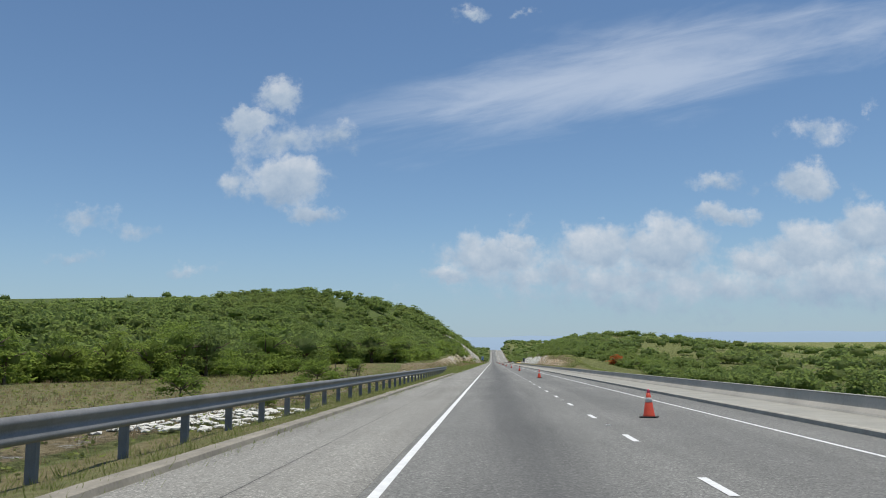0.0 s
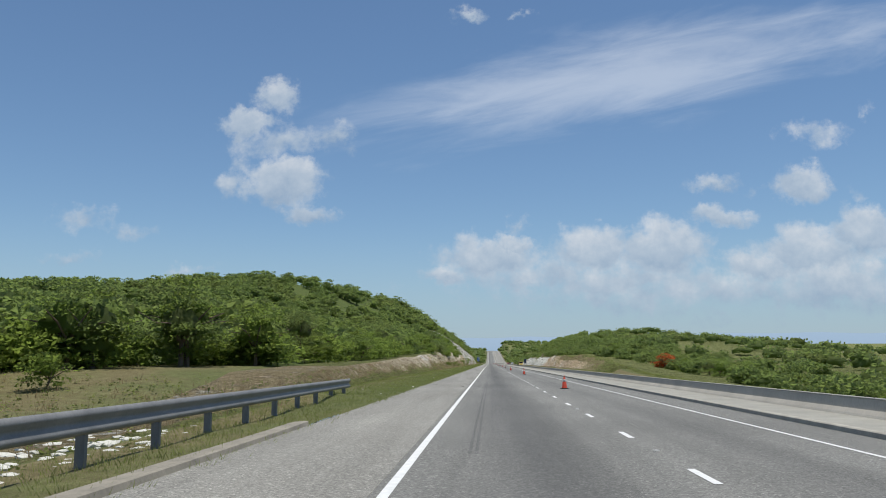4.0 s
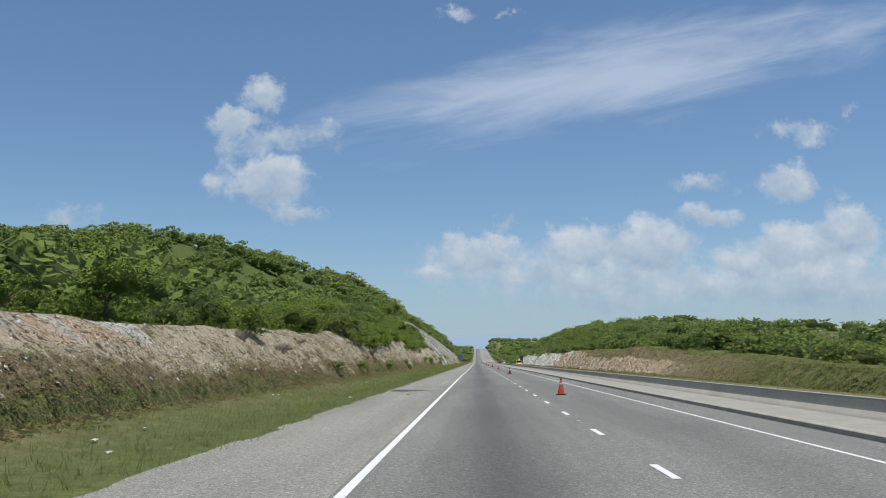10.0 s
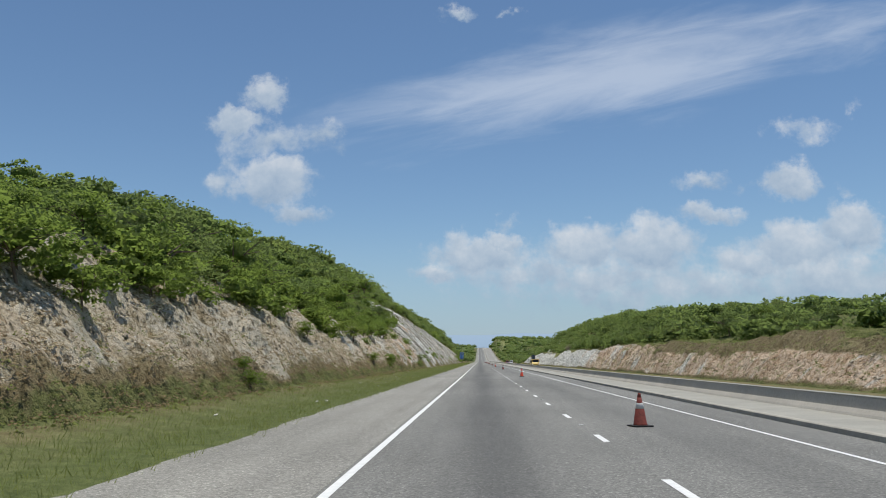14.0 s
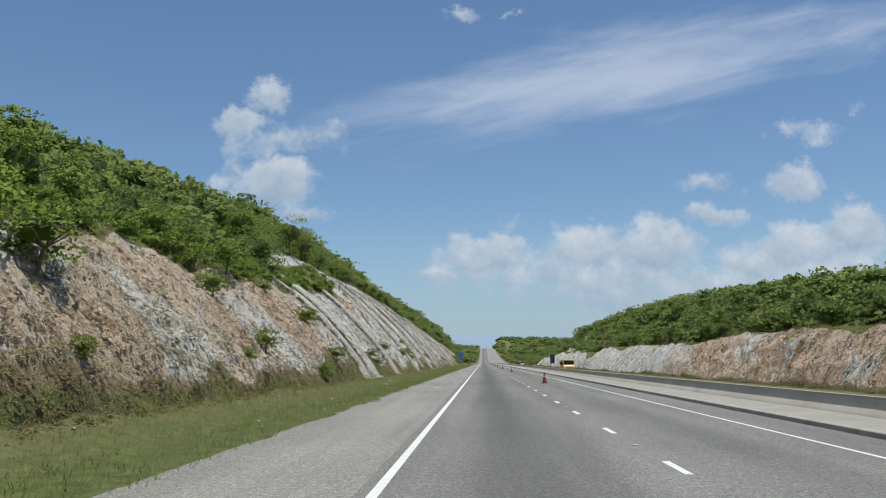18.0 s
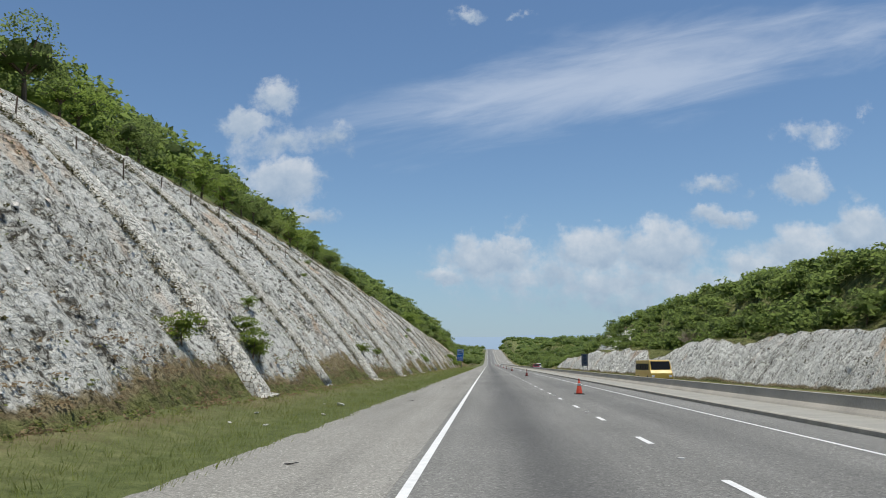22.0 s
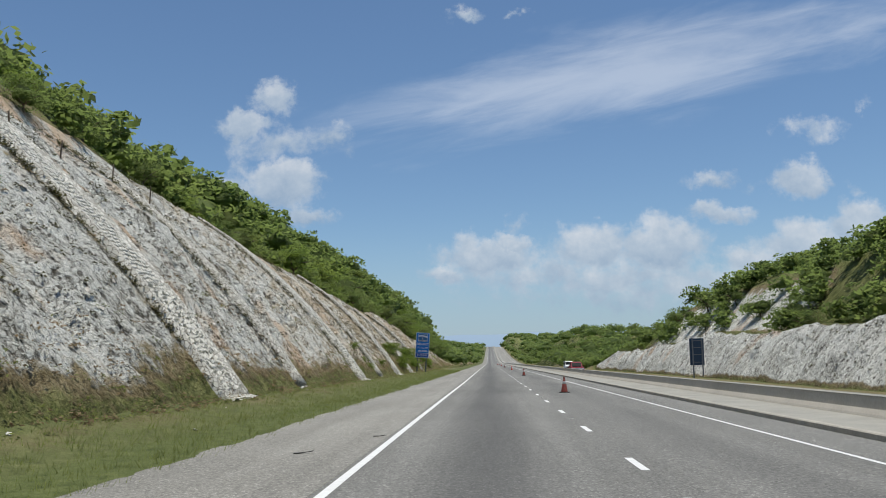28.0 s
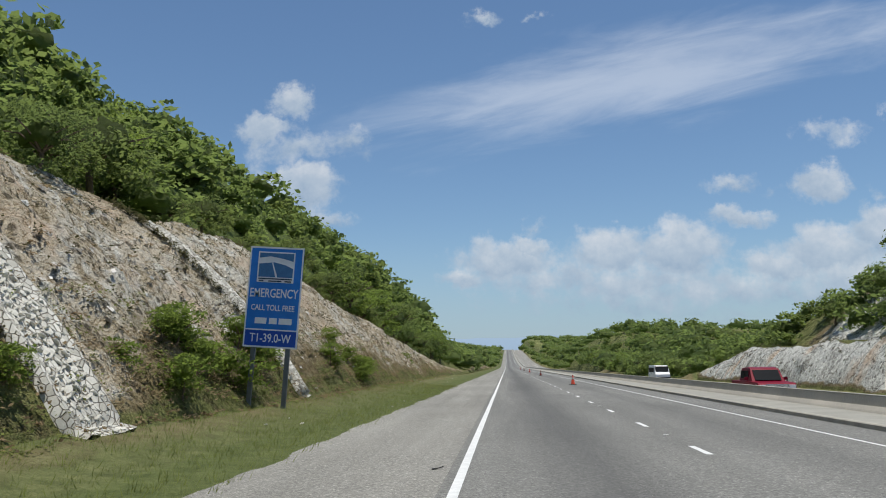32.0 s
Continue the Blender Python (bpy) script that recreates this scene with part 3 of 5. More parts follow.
    thick = along(y, (0, 0.9), (118, 0.75), (135, 0.62), (165, 0.5), (195, 0.34), (215, 0.26), (255, 0.40), (330, 0.42), (355, 0.22), (400, 0.15), (440, 0.05), (520, 0.0), (640, 0.0), (662, 0.22), (715, 0.4), (780, 0.6)) if side < 0 else \
        along(y, (0, 1.0), (270, 0.95), (300, 0.7), (335, 0.34), (400, 0.22), (470, 0.18), (500, 0.1), (745, 0.1), (790, 0.9))
    lush[:, nb:nb + nf] = np.maximum(lush[:, nb:nb + nf], np.maximum(thick, 0.42 * gully * (side < 0)))
    if side > 0:
        lush[:, nb:nb + nf] = np.maximum(lush[:, nb:nb + nf], 0.72 * ease((f - 0.5) / 0.15) * ease((440 - y) / 40))
    if side < 0:
        lush[:, nb:nb + nf] = np.maximum(lush[:, nb:nb + nf], 0.95 * ease((f - 0.66 + 0.3 * fbm(y * 0.15, 2.7, 3)) / 0.1) * ease((y - 340) / 15) * ease((462 - y) / 12))
    lush[:, nb + nf:] = 0.95 + 0 * y
    if side > 0:
        d = AWAY[None, :]
        lush[:, nb + nf:] = np.where(d < 26, 0.95 - 0.95 * ease((d - 4) / 3) * ease((14 - d) / 4) * ease((y - 650) / 15) * ease((745 - y) / 20), lush[:, nb + nf:])
    if side < 0:
        lush[:, nb + nf:] = np.where(y < 140, 0.42 + 0.25 * ease((9 - AWAY[None, :]) / 6) + 0.8 * ease((AWAY[None, :] - 28) / 10), lush[:, nb + nf:])
    # Weed colour beside the drains also stands in for the shade at their edges.
    edge_weed_shade = np.zeros_like(y)
    for yc, wide in CHUTES if side < 0 else []:
        edge_weed_shade = np.maximum(edge_weed_shade, ease((0.45 - np.abs(np.abs(y - yc) - wide / 2 - 0.3)) / 0.3) * min(0.6, 0.3 * wide))
    lush[:, nb:nb + nf] = np.maximum(lush[:, nb:nb + nf], edge_weed_shade)
    if side < 0:
        lush[:, nb + nf:] = np.where((y > 430) & (y < 640) & (AWAY[None, :] < 6), 0.15 + 0.06 * AWAY[None, :], lush[:, nb + nf:])
    bare = np.zeros_like(x)
    bare[:, nb:nb + nf] = along(y, (0, 0.2), (172, 0.05), (203, 0.10), (222, 0.35), (234, 0.15), (258, 0.2), (276, 0.5), (300, 0.45), (340, 0.42), (385, 0.5), (408, 0.74), (418, 0.9), (455, 0.95), (490, 1), (575, 1), (605, 0.56), (640, 0.45), (690, 0.45), (740, 0.4)) if side < 0 else \
        along(y, (0, 0.2), (290, 0.45), (335, 0.78), (450, 0.78), (510, 0.9), (800, 0.9))
    if side < 0:
        bare[:, nb:nb + nf] = np.maximum(bare[:, nb:nb + nf], ease((f - 0.5) / 0.2) * ease((y - 205) / 7) * ease((233 - y) / 6))
    bare[:, nb + nf:] = 0.9 if side > 0 else 0.75
    rusty = np.zeros_like(x) + (along(y, (0, 0.0), (280, 0.08), (330, 0.20), (470, 0.20), (490, 0.02), (520, -0.05), (800, 0)) if side > 0 else along(y, (180, 0.04), (300, 0.10), (400, 0.09), (418, 0.0), (438, 0.0), (450, 0.07), (466, 0.02), (500, -0.02), (580, 0.0), (615, 0.06), (700, 0.07)))
    return np.stack([x, np.broadcast_to(y, x.shape), z], -1), lush, bare, rusty, nb, nb + nf - 1


def sheet(name, pts, lush, bare, rusty, c0, c1, mat, flip):
    p = pts[:, c0:c1 + 1]
    m, k = p.shape[:2]
    i, j = np.meshgrid(np.arange(m - 1), np.arange(k - 1), indexing="ij")
    a = (i * k + j).ravel()
    f = np.stack([a, a + 1, a + k + 1, a + k], 1)
    me = mesh_of(name, p.reshape(-1, 3), f[:, ::-1] if flip else f, mat, True)
    for key, arr in (("lush", lush), ("bare", bare), ("rusty", rusty)):
        me.attributes.new(key, "FLOAT", "POINT").data.foreach_set("value", arr[:, c0:c1 + 1].astype(np.float32).ravel())
    return new(name, me)


for side, word in ((-1, "left"), (1, "right")):
    pts, lush, bare, rusty, c0, c1 = strip_grid(side)
    if side < 0:
        LEFT_X, LEFT_Z = np.maximum.accumulate(-pts[..., 0], axis=1), pts[..., 2]
    else:
        RIGHT_X, RIGHT_Z = np.maximum.accumulate(pts[..., 0], axis=1), pts[..., 2]
    tagged(sheet(f"verge_{word}", pts, lush, bare, rusty, 0, c0, M_SOIL, side < 0), "roadside verge of short green and dry grass beside the asphalt", "verge", kind="structure")
    c1 = c1 + 5 if side < 0 else c1
    tagged(sheet(f"rock_cut_{word}", pts, lush, bare, rusty, c0, c1, M_ROCK, side < 0), "cut slope of pale limestone with rust stains and weeds", "rock slope", kind="structure")
    keep = np.unique(np.concatenate([np.arange(0, len(ROWS), 3), [len(ROWS) - 1]]))
    pts, lush, bare, rusty = pts[keep].copy(), lush[keep], bare[keep], rusty[keep]
    pts[:, c1, 2] -= 0.15
    tagged(sheet(f"ground_{word}", pts, lush, bare, rusty, c1, pts.shape[1] - 1, M_SOIL if side < 0 else M_ROCK, side < 0), "hillside of dry earth and scrub behind the cut slope", "ground", kind="structure")


def left_z(x, y):
    """Height of the verge and the cut face at places left of the road."""
    x, y = np.atleast_1d(x), np.atleast_1d(y)
    row = np.clip(np.searchsorted(ROWS, y), 0, len(ROWS) - 1)
    return np.array([np.interp(-a, LEFT_X[r], LEFT_Z[r]) for a, r in zip(x, row)])


def right_z(x, y):
    """The same for the bank of the opposite carriageway."""
    row = np.clip(np.searchsorted(ROWS, y), 0, len(ROWS) - 1)
    return np.array([np.interp(a, RIGHT_X[r], RIGHT_Z[r]) for a, r in zip(x, row)])


# ---------------------------------------------------------------- road
ROAD_Y = np.concatenate([[-300, -100], np.arange(-40, 1040, 20), np.arange(1040, 3400, 25), [3600, 4000, 4700]])


def ribbon(name, profile, mat, label, category, ys=ROAD_Y, kind="structure", parent=None):
    v, f = swept(profile, ys, zoff=road_z(ys))
    ob = part(name, mesh_of(name, v, f, mat), None, parent)
    return tagged(ob, label, category, kind=kind)


road = ribbon("road", [(-0.12, 0.0), (8.74, 0.0)], M_LANE, "grey asphalt carriageway of a straight highway", "road")
ribbon("road_shoulder", [(-3.15, -0.03), (-3.05, 0.003), (-0.12, 0.003)], M_SHOULDER, "pale worn asphalt hard shoulder beside the lane", "road shoulder")
ribbon("opposite_road", [(10.85, -0.65), (23.6, -0.65)], M_SHOULDER, "grey asphalt of the opposite carriageway", "road")
ribbon("ground_under_road", [(-3.4, -0.12), (10.75, -0.12), (10.8, -0.9), (24.6, -0.95)], M_SOIL, "packed earth under the road", "ground")
EDGE_L, DASH_X, EDGE_R = 0.0, 4.02, 7.36
W2 = 0.06


def painted(name, x, ys, z=0.006, parent=None, w=W2, wander=None):
    v, f = swept([(x - w, z), (x + w, z)], ys, wander, road_z(ys))
    return part(name, mesh_of(name, v, f, M_LINE), None, parent)


painted("edge_line", EDGE_L, ROAD_Y, parent=road, w=0.065, wander=along(ROAD_Y, (-20, 0.07), (151, 0.04), (171, 0.07), (189, 0), (290, 0), (350, 0.10), (410, 0.11), (449, 0.07),
        (508, 0.03), (588, 0.03), (625, 0.12), (648, 0.07)))
painted("edge_line", EDGE_R, ROAD_Y, parent=road, w=0.048)
painted("edge_line", 12.9, ROAD_Y, z=-0.644, parent=road)
painted("edge_line", 20.3, ROAD_Y, z=-0.644, parent=road)
DASH_STEP, DASH_LEN = 6.3765, 1.5
DASH0 = 4.098 - DASH_LEN / 2
dash_mesh = mesh_of("lane_dash", [(-W2, 0, 0.006), (W2, 0, 0.006), (W2, DASH_LEN, 0.006), (-W2, DASH_LEN, 0.006)], [(0, 1, 2, 3)], M_LINE)
for k in range(160):
    ob = part("lane_dash", dash_mesh, None, road)
    ob.location = (DASH_X, DASH0 + (k - 2) * DASH_STEP, 0)
far_v, far_f = [], []
for k in range(160, 330):
    y0 = DASH0 + (k - 2) * DASH_STEP
    z0 = float(road_z(y0)) + 0.01
    z1 = float(road_z(y0 + DASH_LEN)) + 0.01
    b = len(far_v)
    far_v += [(DASH_X - W2, y0, z0), (DASH_X + W2, y0, z0), (DASH_X + W2, y0 + DASH_LEN, z1), (DASH_X - W2, y0 + DASH_LEN, z1)]
    far_f.append((b, b + 1, b + 2, b + 3))
tagged(part("far_lane_dashes", mesh_of("far_lane_dashes", far_v, far_f, M_LINE), None, road), kind="stuff")
ribbon("kerb", [(8.735, -0.05), (8.74, 0.10), (8.77, 0.12), (8.90, 0.125)], M_KERB, "dark stained concrete kerb of the median", "kerb")
ribbon("median_strip", [(8.88, 0.122), (10.55, 0.128)], M_CONCRETE, "pale concrete median strip", "median")
ribbon("median_barrier", [(10.36, 0.10), (10.42, 0.19), (10.52, 0.30), (10.57, 0.555), (10.59, 0.57), (10.76, 0.57), (10.78, 0.555), (10.95, -0.85)], M_BARRIER, "low grey concrete median barrier", "barrier")
ribbon("barrier_cap", [(10.56, 0.565), (10.565, 0.590), (10.78, 0.590), (10.785, 0.565)], M_CONCRETE, "pale top edge of the median barrier", "barrier")

# ---------------------------------------------------------------- trees
def leaf_cards(rng, centres, size, up=1.7):
    """Small four-sided leaves at the centres, turned at random, leaning to face up."""
    n = len(centres)
    nrm = rng.normal(size=(n, 3)) + np.array([0, 0, up])
    nrm /= np.linalg.norm(nrm, axis=1, keepdims=True)
    a = np.cross(nrm, rng.normal(size=(n, 3)))
    a /= np.linalg.norm(a, axis=1, keepdims=True)
    b = np.cross(nrm, a)
    s = size * rng.uniform(0.6, 1.3, (n, 1))
    c = centres
    v = np.stack([c - a * s, c + b * s * 0.6, c + a * s, c - b * s * 0.6], 1).reshape(-1, 3)
    return v, np.arange(4 * n).reshape(n, 4)


def crown_points(rng, n, radius, tall, base, lobes):
    """Points in the outer shells of many flattened lobes, stacked into one uneven, bushy crown."""
    pts = []
    per = n // lobes
    for k in range(lobes):
        ang = rng.uniform(0, 2 * math.pi)
        up = rng.uniform(0.05, 0.95)
        spread = radius * (0.80 - 0.55 * (2 * up - 0.9) ** 2)
        r = spread * math.sqrt(rng.uniform(0.05, 1)) * 0.85
        rr = radius * rng.uniform(0.24, 0.43)
        d = rng.normal(size=(per, 3))
        d /= np.linalg.norm(d, axis=1, keepdims=True)
        d[:, 2] = np.where(rng.uniform(size=per) < 0.7, np.abs(d[:, 2]), d[:, 2])
        rad = rr * rng.uniform(0.62, 1.15, (per, 1))
        p = d * rad * np.array([1, 1, 0.42])
        pts.append(p + np.array([r * math.cos(ang), r * math.sin(ang), base + tall * 0.86 * up]))
    return np.concatenate(pts)


def crown_core(rng, radius, tall, base, around=11, up=5):
    """The shaded leafy mass inside a crown: a lumpy dome."""
    a = np.linspace(0, 2 * math.pi, around, endpoint=False)
    e = np.linspace(-0.55, 1.45, up)
    el, az = np.meshgrid(e, a, indexing="ij")
    p, q, o = rng.uniform(0, 6.28, 3)
    r = 0.74 * (1 + 0.16 * np.sin(2 * az + p) + 0.12 * np.sin(3 * az + q + 2 * el) + 0.10 * np.sin(5 * az + o - 3 * el) + rng.uniform(-0.14, 0.14, el.shape))
    v = np.stack([radius * r * np.cos(el) * np.cos(az), radius * r * np.cos(el) * np.sin(az), base + tall * (0.42 + 0.58 * r * np.sin(el))], -1).reshape(-1, 3)
    i, j = np.meshgrid(np.arange(up - 1), np.arange(around), indexing="ij")
    b, c = (i * around + j).ravel(), (i * around + (j + 1) % around).ravel()
    return v, np.stack([b, c, c + around, b + around], 1)


def leafy(rng, n, radius, tall, base, lobes, size, around=11, up=5, inner=0.9):
    """A whole crown: core and the leaves round it."""
    v, f = leaf_cards(rng, crown_points(rng, n, radius, tall, base, lobes), size)
    if not inner:
        return v, f
    cv, cf = crown_core(rng, radius * inner, tall * inner, base + tall * (0.9 - inner) * 0.5, around, up)
    return np.concatenate([v, cv]), np.concatenate([f, cf + len(v)])


def limb(bm, a, b, ra, rb, n=6):
    a, b = Vector(a), Vector(b)
    q = (b - a).to_track_quat("Z", "Y").to_matrix()
    ring = lambda c, r: [bm.verts.new(c + q @ Vector((r * math.cos(2 * math.pi * i / n), r * math.sin(2 * math.pi * i / n), 0))) for i in range(n)]
    p, o = ring(a, ra), ring(b, rb)
    for i in range(n):
        bm.faces.new((p[i], p[(i + 1) % n], o[(i + 1) % n], o[i]))
    bm.faces.new(o)


def tree_meshes(seed, radius, tall, leaf_n, leaf_size, mat, inner=0.0):
    rng = np.random.RandomState(seed)
    base = tall * 0.10
    v, f = leafy(rng, leaf_n, radius, tall * 0.85, base, 20, leaf_size, 14, 7, inner)
    crown = mesh_of("crown", v, f, mat, True)
    bm = bmesh.new()
    fork = Vector((rng.uniform(-0.2, 0.2), rng.uniform(-0.2, 0.2), tall * 0.3))
    thick = tall / 4.8
    limb(bm, (0, 0, -0.3), fork, 0.14 * thick, 0.10 * thick)
    for k in range(6):
        a = k * 1.05 + rng.uniform(0, 0.6)
        mid = fork + Vector((math.cos(a) * radius * 0.35, math.sin(a) * radius * 0.35, tall * 0.17))
        tip = mid + Vector((math.cos(a) * radius * 0.32, math.sin(a) * radius * 0.32, tall * rng.uniform(0.0, 0.12)))
        limb(bm, fork, mid, 0.07 * thick, 0.045 * thick, 5)
        limb(bm, mid, tip, 0.045 * thick, 0.015 * thick, 5)
    me = bpy.data.meshes.new("trunk")
    bm.to_mesh(me)
    bm.free()
    me.materials.append(M_BARK)
    return me, crown


def woods(name, spots, templates, mat, label, category="woods"):
    """Many far crowns joined in one mesh. spots: x, y, z, size, turn, kind."""
    vs, fs, base = [], [], 0
    for x, y, z, s, turn, k in spots:
        v, f = templates[int(k)]
        c, sn = math.cos(turn), math.sin(turn)
        w = np.empty_like(v)
        w[:, 0] = (v[:, 0] * c - v[:, 1] * sn) * s + x
        w[:, 1] = (v[:, 0] * sn + v[:, 1] * c) * s + y
        w[:, 2] = v[:, 2] * s + z
        vs.append(w)
        fs.append(f + base)
        base += len(v)
    ob = part(name, mesh_of(name, np.concatenate(vs), np.concatenate(fs), mat, True))
    return tagged(ob, label, category, kind="stuff")


def templates(seed, count, leaf_n, leaf_size, lobes, core=(11, 5)):
    out = []
    for k in range(count):
        rng = np.random.RandomState(seed + k)
        out.append(leafy(rng, leaf_n, rng.uniform(0.9, 1.2), rng.uniform(0.8, 1.15), 0.05, lobes, leaf_size, *core))
    return out


def wood_edge_left(y):
    return np.minimum(along(y, (-100, -52), (60, -42), (105, -32), (140, -14), (160, -11), (200, -12), (780, -12), (810, -8), (4000, -8)), crest_x(y, -1) - along(y, (0, 0.5), (266, 0.5), (276, 3.0), (322, 3.0), (332, 0.5), (430, 0.5), (455, 4), (620, 4), (645, 0.5)))


def wood_edge_right(y):
    return np.maximum(along(y, (-100, 44), (280, 42), (330, 36), (460, 36), (700, 33), (760, 26.5), (4000, 26.5)), crest_x(y, 1) + along(y, (0, 3), (650, 3), (665, 8), (735, 8), (758, 0.5)))


rng = np.random.RandomState(11)


def scatter(n, y0, y1, d0, d1, side, power=1.0):
    y = rng.uniform(y0, y1, n)
    d = d0 + (d1 - d0) * rng.uniform(0, 1, n) ** power
    x = wood_edge_left(y) - d if side < 0 else wood_edge_right(y) + d
    return np.stack([x, y, land_z(x, y) - 0.3], 1)


MID = templates(100, 8, 260, 0.094, 15, (8, 4, 0.46))
FAR = templates(200, 8, 72, 0.125, 10, (8, 4, 0.78))
NEAR = templates(400, 8, 760, 0.056, 18, (9, 5, 0.42))
HILL = templates(300, 8, 170, 0.112, 13, (9, 5, 0.58))


def grow(p, lo, hi, kinds=8):
    n = len(p)
    return np.column_stack([p, rng.uniform(lo, hi, n), rng.uniform(0, 6.28, n), rng.randint(0, kinds, n)])


woods("hillside_woods", np.concatenate([grow(scatter(400, 112, 900, 3, 18, -1), 2.2, 3.6), grow(scatter(130, 560, 735, 0.3, 14, -1), 1.6, 2.6), grow(scatter(90, 225, 400, 1, 24, -1), 2.0, 3.0)]), MID, M_LEAF_FAR, "dense green scrub woodland on the hillside above the cut")
woods("field_edge_woods", np.concatenate([grow(scatter(290, -30, 135, 0, 20, -1), 2.5, 4.1), grow(scatter(70, 118, 215, -0.5, 7, -1), 2.0, 3.2), grow(scatter(45, 215, 330, 1.5, 7, -1), 1.5, 2.2)]), NEAR, M_LEAF, "leafy green woodland edge behind the field and the bank")
woods("hill_woods", np.concatenate([grow(scatter(1700, -60, 470, 6, 125, -1, 1.1), 3.0, 4.8), grow(scatter(420, 470, 880, 8, 45, -1), 3.0, 4.8)]), HILL, M_LEAF_FAR, "dense green woodland covering the hill")
woods("far_woods", np.concatenate([grow(scatter(420, 800, 1500, -1, 80, -1, 1.3), 3.4, 5.5),
                                   grow(scatter(190, 1500, 2900, 0, 130, -1), 5.5, 9.0)]), FAR, M_LEAF_FAR, "distant green woodland covering the hill")
woods("roadside_woods", np.concatenate([grow(scatter(800, 60, 960, -1.0, 24, 1, 1.2), 2.3, 3.8), grow(scatter(170, 440, 665, -2, 16, 1), 2.4, 3.6)]), MID, M_LEAF_FAR, "dense green thorn scrub beyond the opposite carriageway")
woods("far_woods", np.concatenate([grow(scatter(400, -60, 830, 24, 120, 1, 1.2), 3.2, 4.8), grow(scatter(230, 60, 1000, 100, 330, 1), 4.5, 7.0), grow(scatter(420, 800, 1500, 0, 80, 1, 1.3), 3.4, 5.5),
                                   grow(scatter(190, 1500, 2900, 0, 130, 1), 5.5, 9.0), grow(scatter(520, 150, 1500, 280, 1100, 1, 1.3), 6.0, 9.5), grow(scatter(220, 100, 900, 120, 420, -1, 1.2), 2.8, 4.0)]), FAR, M_LEAF_FAR, "distant green woodland covering the hill")


def plant_tree(name, x, y, z, trunk, crown, size, turn, label, category="tree", group=""):
    base = new(name)
    base.matrix_basis = pose(x, y, z, 0, 0, turn) @ Matrix.Scale(size, 4)
    part("trunk", trunk, None, base)
    part("crown", crown, None, base)
    return tagged(base, label, category, group)


KINDS = [tree_meshes(40 + k, 2.4 + 0.25 * (k % 3), 4.6 + 0.5 * (k % 2), 2300, 0.088, M_LEAF if k % 2 else M_LEAF_DARK, 0.44) for k in range(6)]
SPREADING = [tree_meshes(50 + k, 2.7 + 0.3 * (k % 3), 4.4 + 0.4 * (k % 2), 2200, 0.088, M_LEAF if k == 1 else M_LEAF_DARK, 0.46) for k in range(4)]
BUSH = [tree_meshes(60 + k, 1.15, 1.5, 1000, 0.062, M_LEAF, 0.35) for k in range(3)]


def tree_row(ys, side, spread, group, label):
    for k, y in enumerate(ys):
        y = y + rng.uniform(-1.5, 1.5)
        edge = wood_edge_left(y) - rng.uniform(-0.6, spread) if side < 0 else wood_edge_right(y) + rng.uniform(-0.6, spread)
        t, c = KINDS[rng.randint(0, 6)] if side < 0 else SPREADING[rng.randint(0, 4)]
        plant_tree("tree", float(edge), y, float(land_z(edge, y)) - 0.5, t, c, rng.uniform(0.7, 1.45) * (1.25 if y < 136 else 0.70 if 148 < y < 322 else 0.78 if 340 < y < 436 else 0.95 if 435 < y < 505 else 0.7 if 505 < y < 650 else 0.82 if 430 < y < 700 else 1.0), rng.uniform(0, 360), label, "tree", group)


tree_row(np.arange(128, 800, 5.4), -1, 3.0, "trees along the cut", "feathery green acacia tree at the edge of the cut slope")
tree_row(np.arange(-10, 136, 4.6), -1, 4.0, "trees behind the field", "green bushy tree behind the dry field")
tree_row(np.arange(150, 900, 9.0), 1, 3.0, "trees across the road", "dark green spreading acacia tree above the opposite bank")
for x, y, s in ((-15.4, 212.0, 1.55), (-19.5, 209.0, 1.35), (-10.7, 282.0, 1.28), (-10.6, 276.0, 1.05), (-14.0, 150.0, 1.0), (-12.5, 269, 1.1), (-11.8, 315, 1.1), (-13.0, 320.5, 1.2), (-18.0, 676.0, 1.55), (-19.5, 681.0, 1.3)):
    t, c = KINDS[int(y) % 6]
    plant_tree("tree", x, y, 1.9 if y < 300 else 3.4 if y < 400 else float(land_z(x, y)) - 0.4, t, c, s, y * 7, "leafy green tree growing out of the cut slope", "tree")
flame = plant_tree("flame_tree", 41.1, 279.5, float(land_z(41.1, 279.5)), KINDS[1][0], tree_meshes(90, 3.4, 4.2, 1100, 0.20, M_FLAME)[1], 1.0, 20, "flame tree covered in orange-red blossom", "tree")

# ---------------------------------------------------------------- traffic cones in the right-hand lane
def cone(name, top, body_mat, label):
    base = new(name)
    bm = box(-0.22, 0.22, -0.22, 0.22, 0, 0.035, 0.012)
    part("base", bm, M_RUBBER, base, "black rubber base")
    part("body", lathe([(0.165, 0.035), (0.150, 0.06), (0.096, 0.39), (0.092, 0.395), (0.071, 0.51), (0.044, 0.65)]), body_mat, base)
    part("band", lathe([(0.0965, 0.395), (0.0755, 0.51), (0.071, 0.515)]), M_COLLAR, base, "white reflective band")
    part("tip", lathe([(0.0475, 0.635), (0.032, 0.72), (0.027, 0.73)]), M_PINK if top else body_mat, base)
    return tagged(base, label, "cone", "traffic cones")


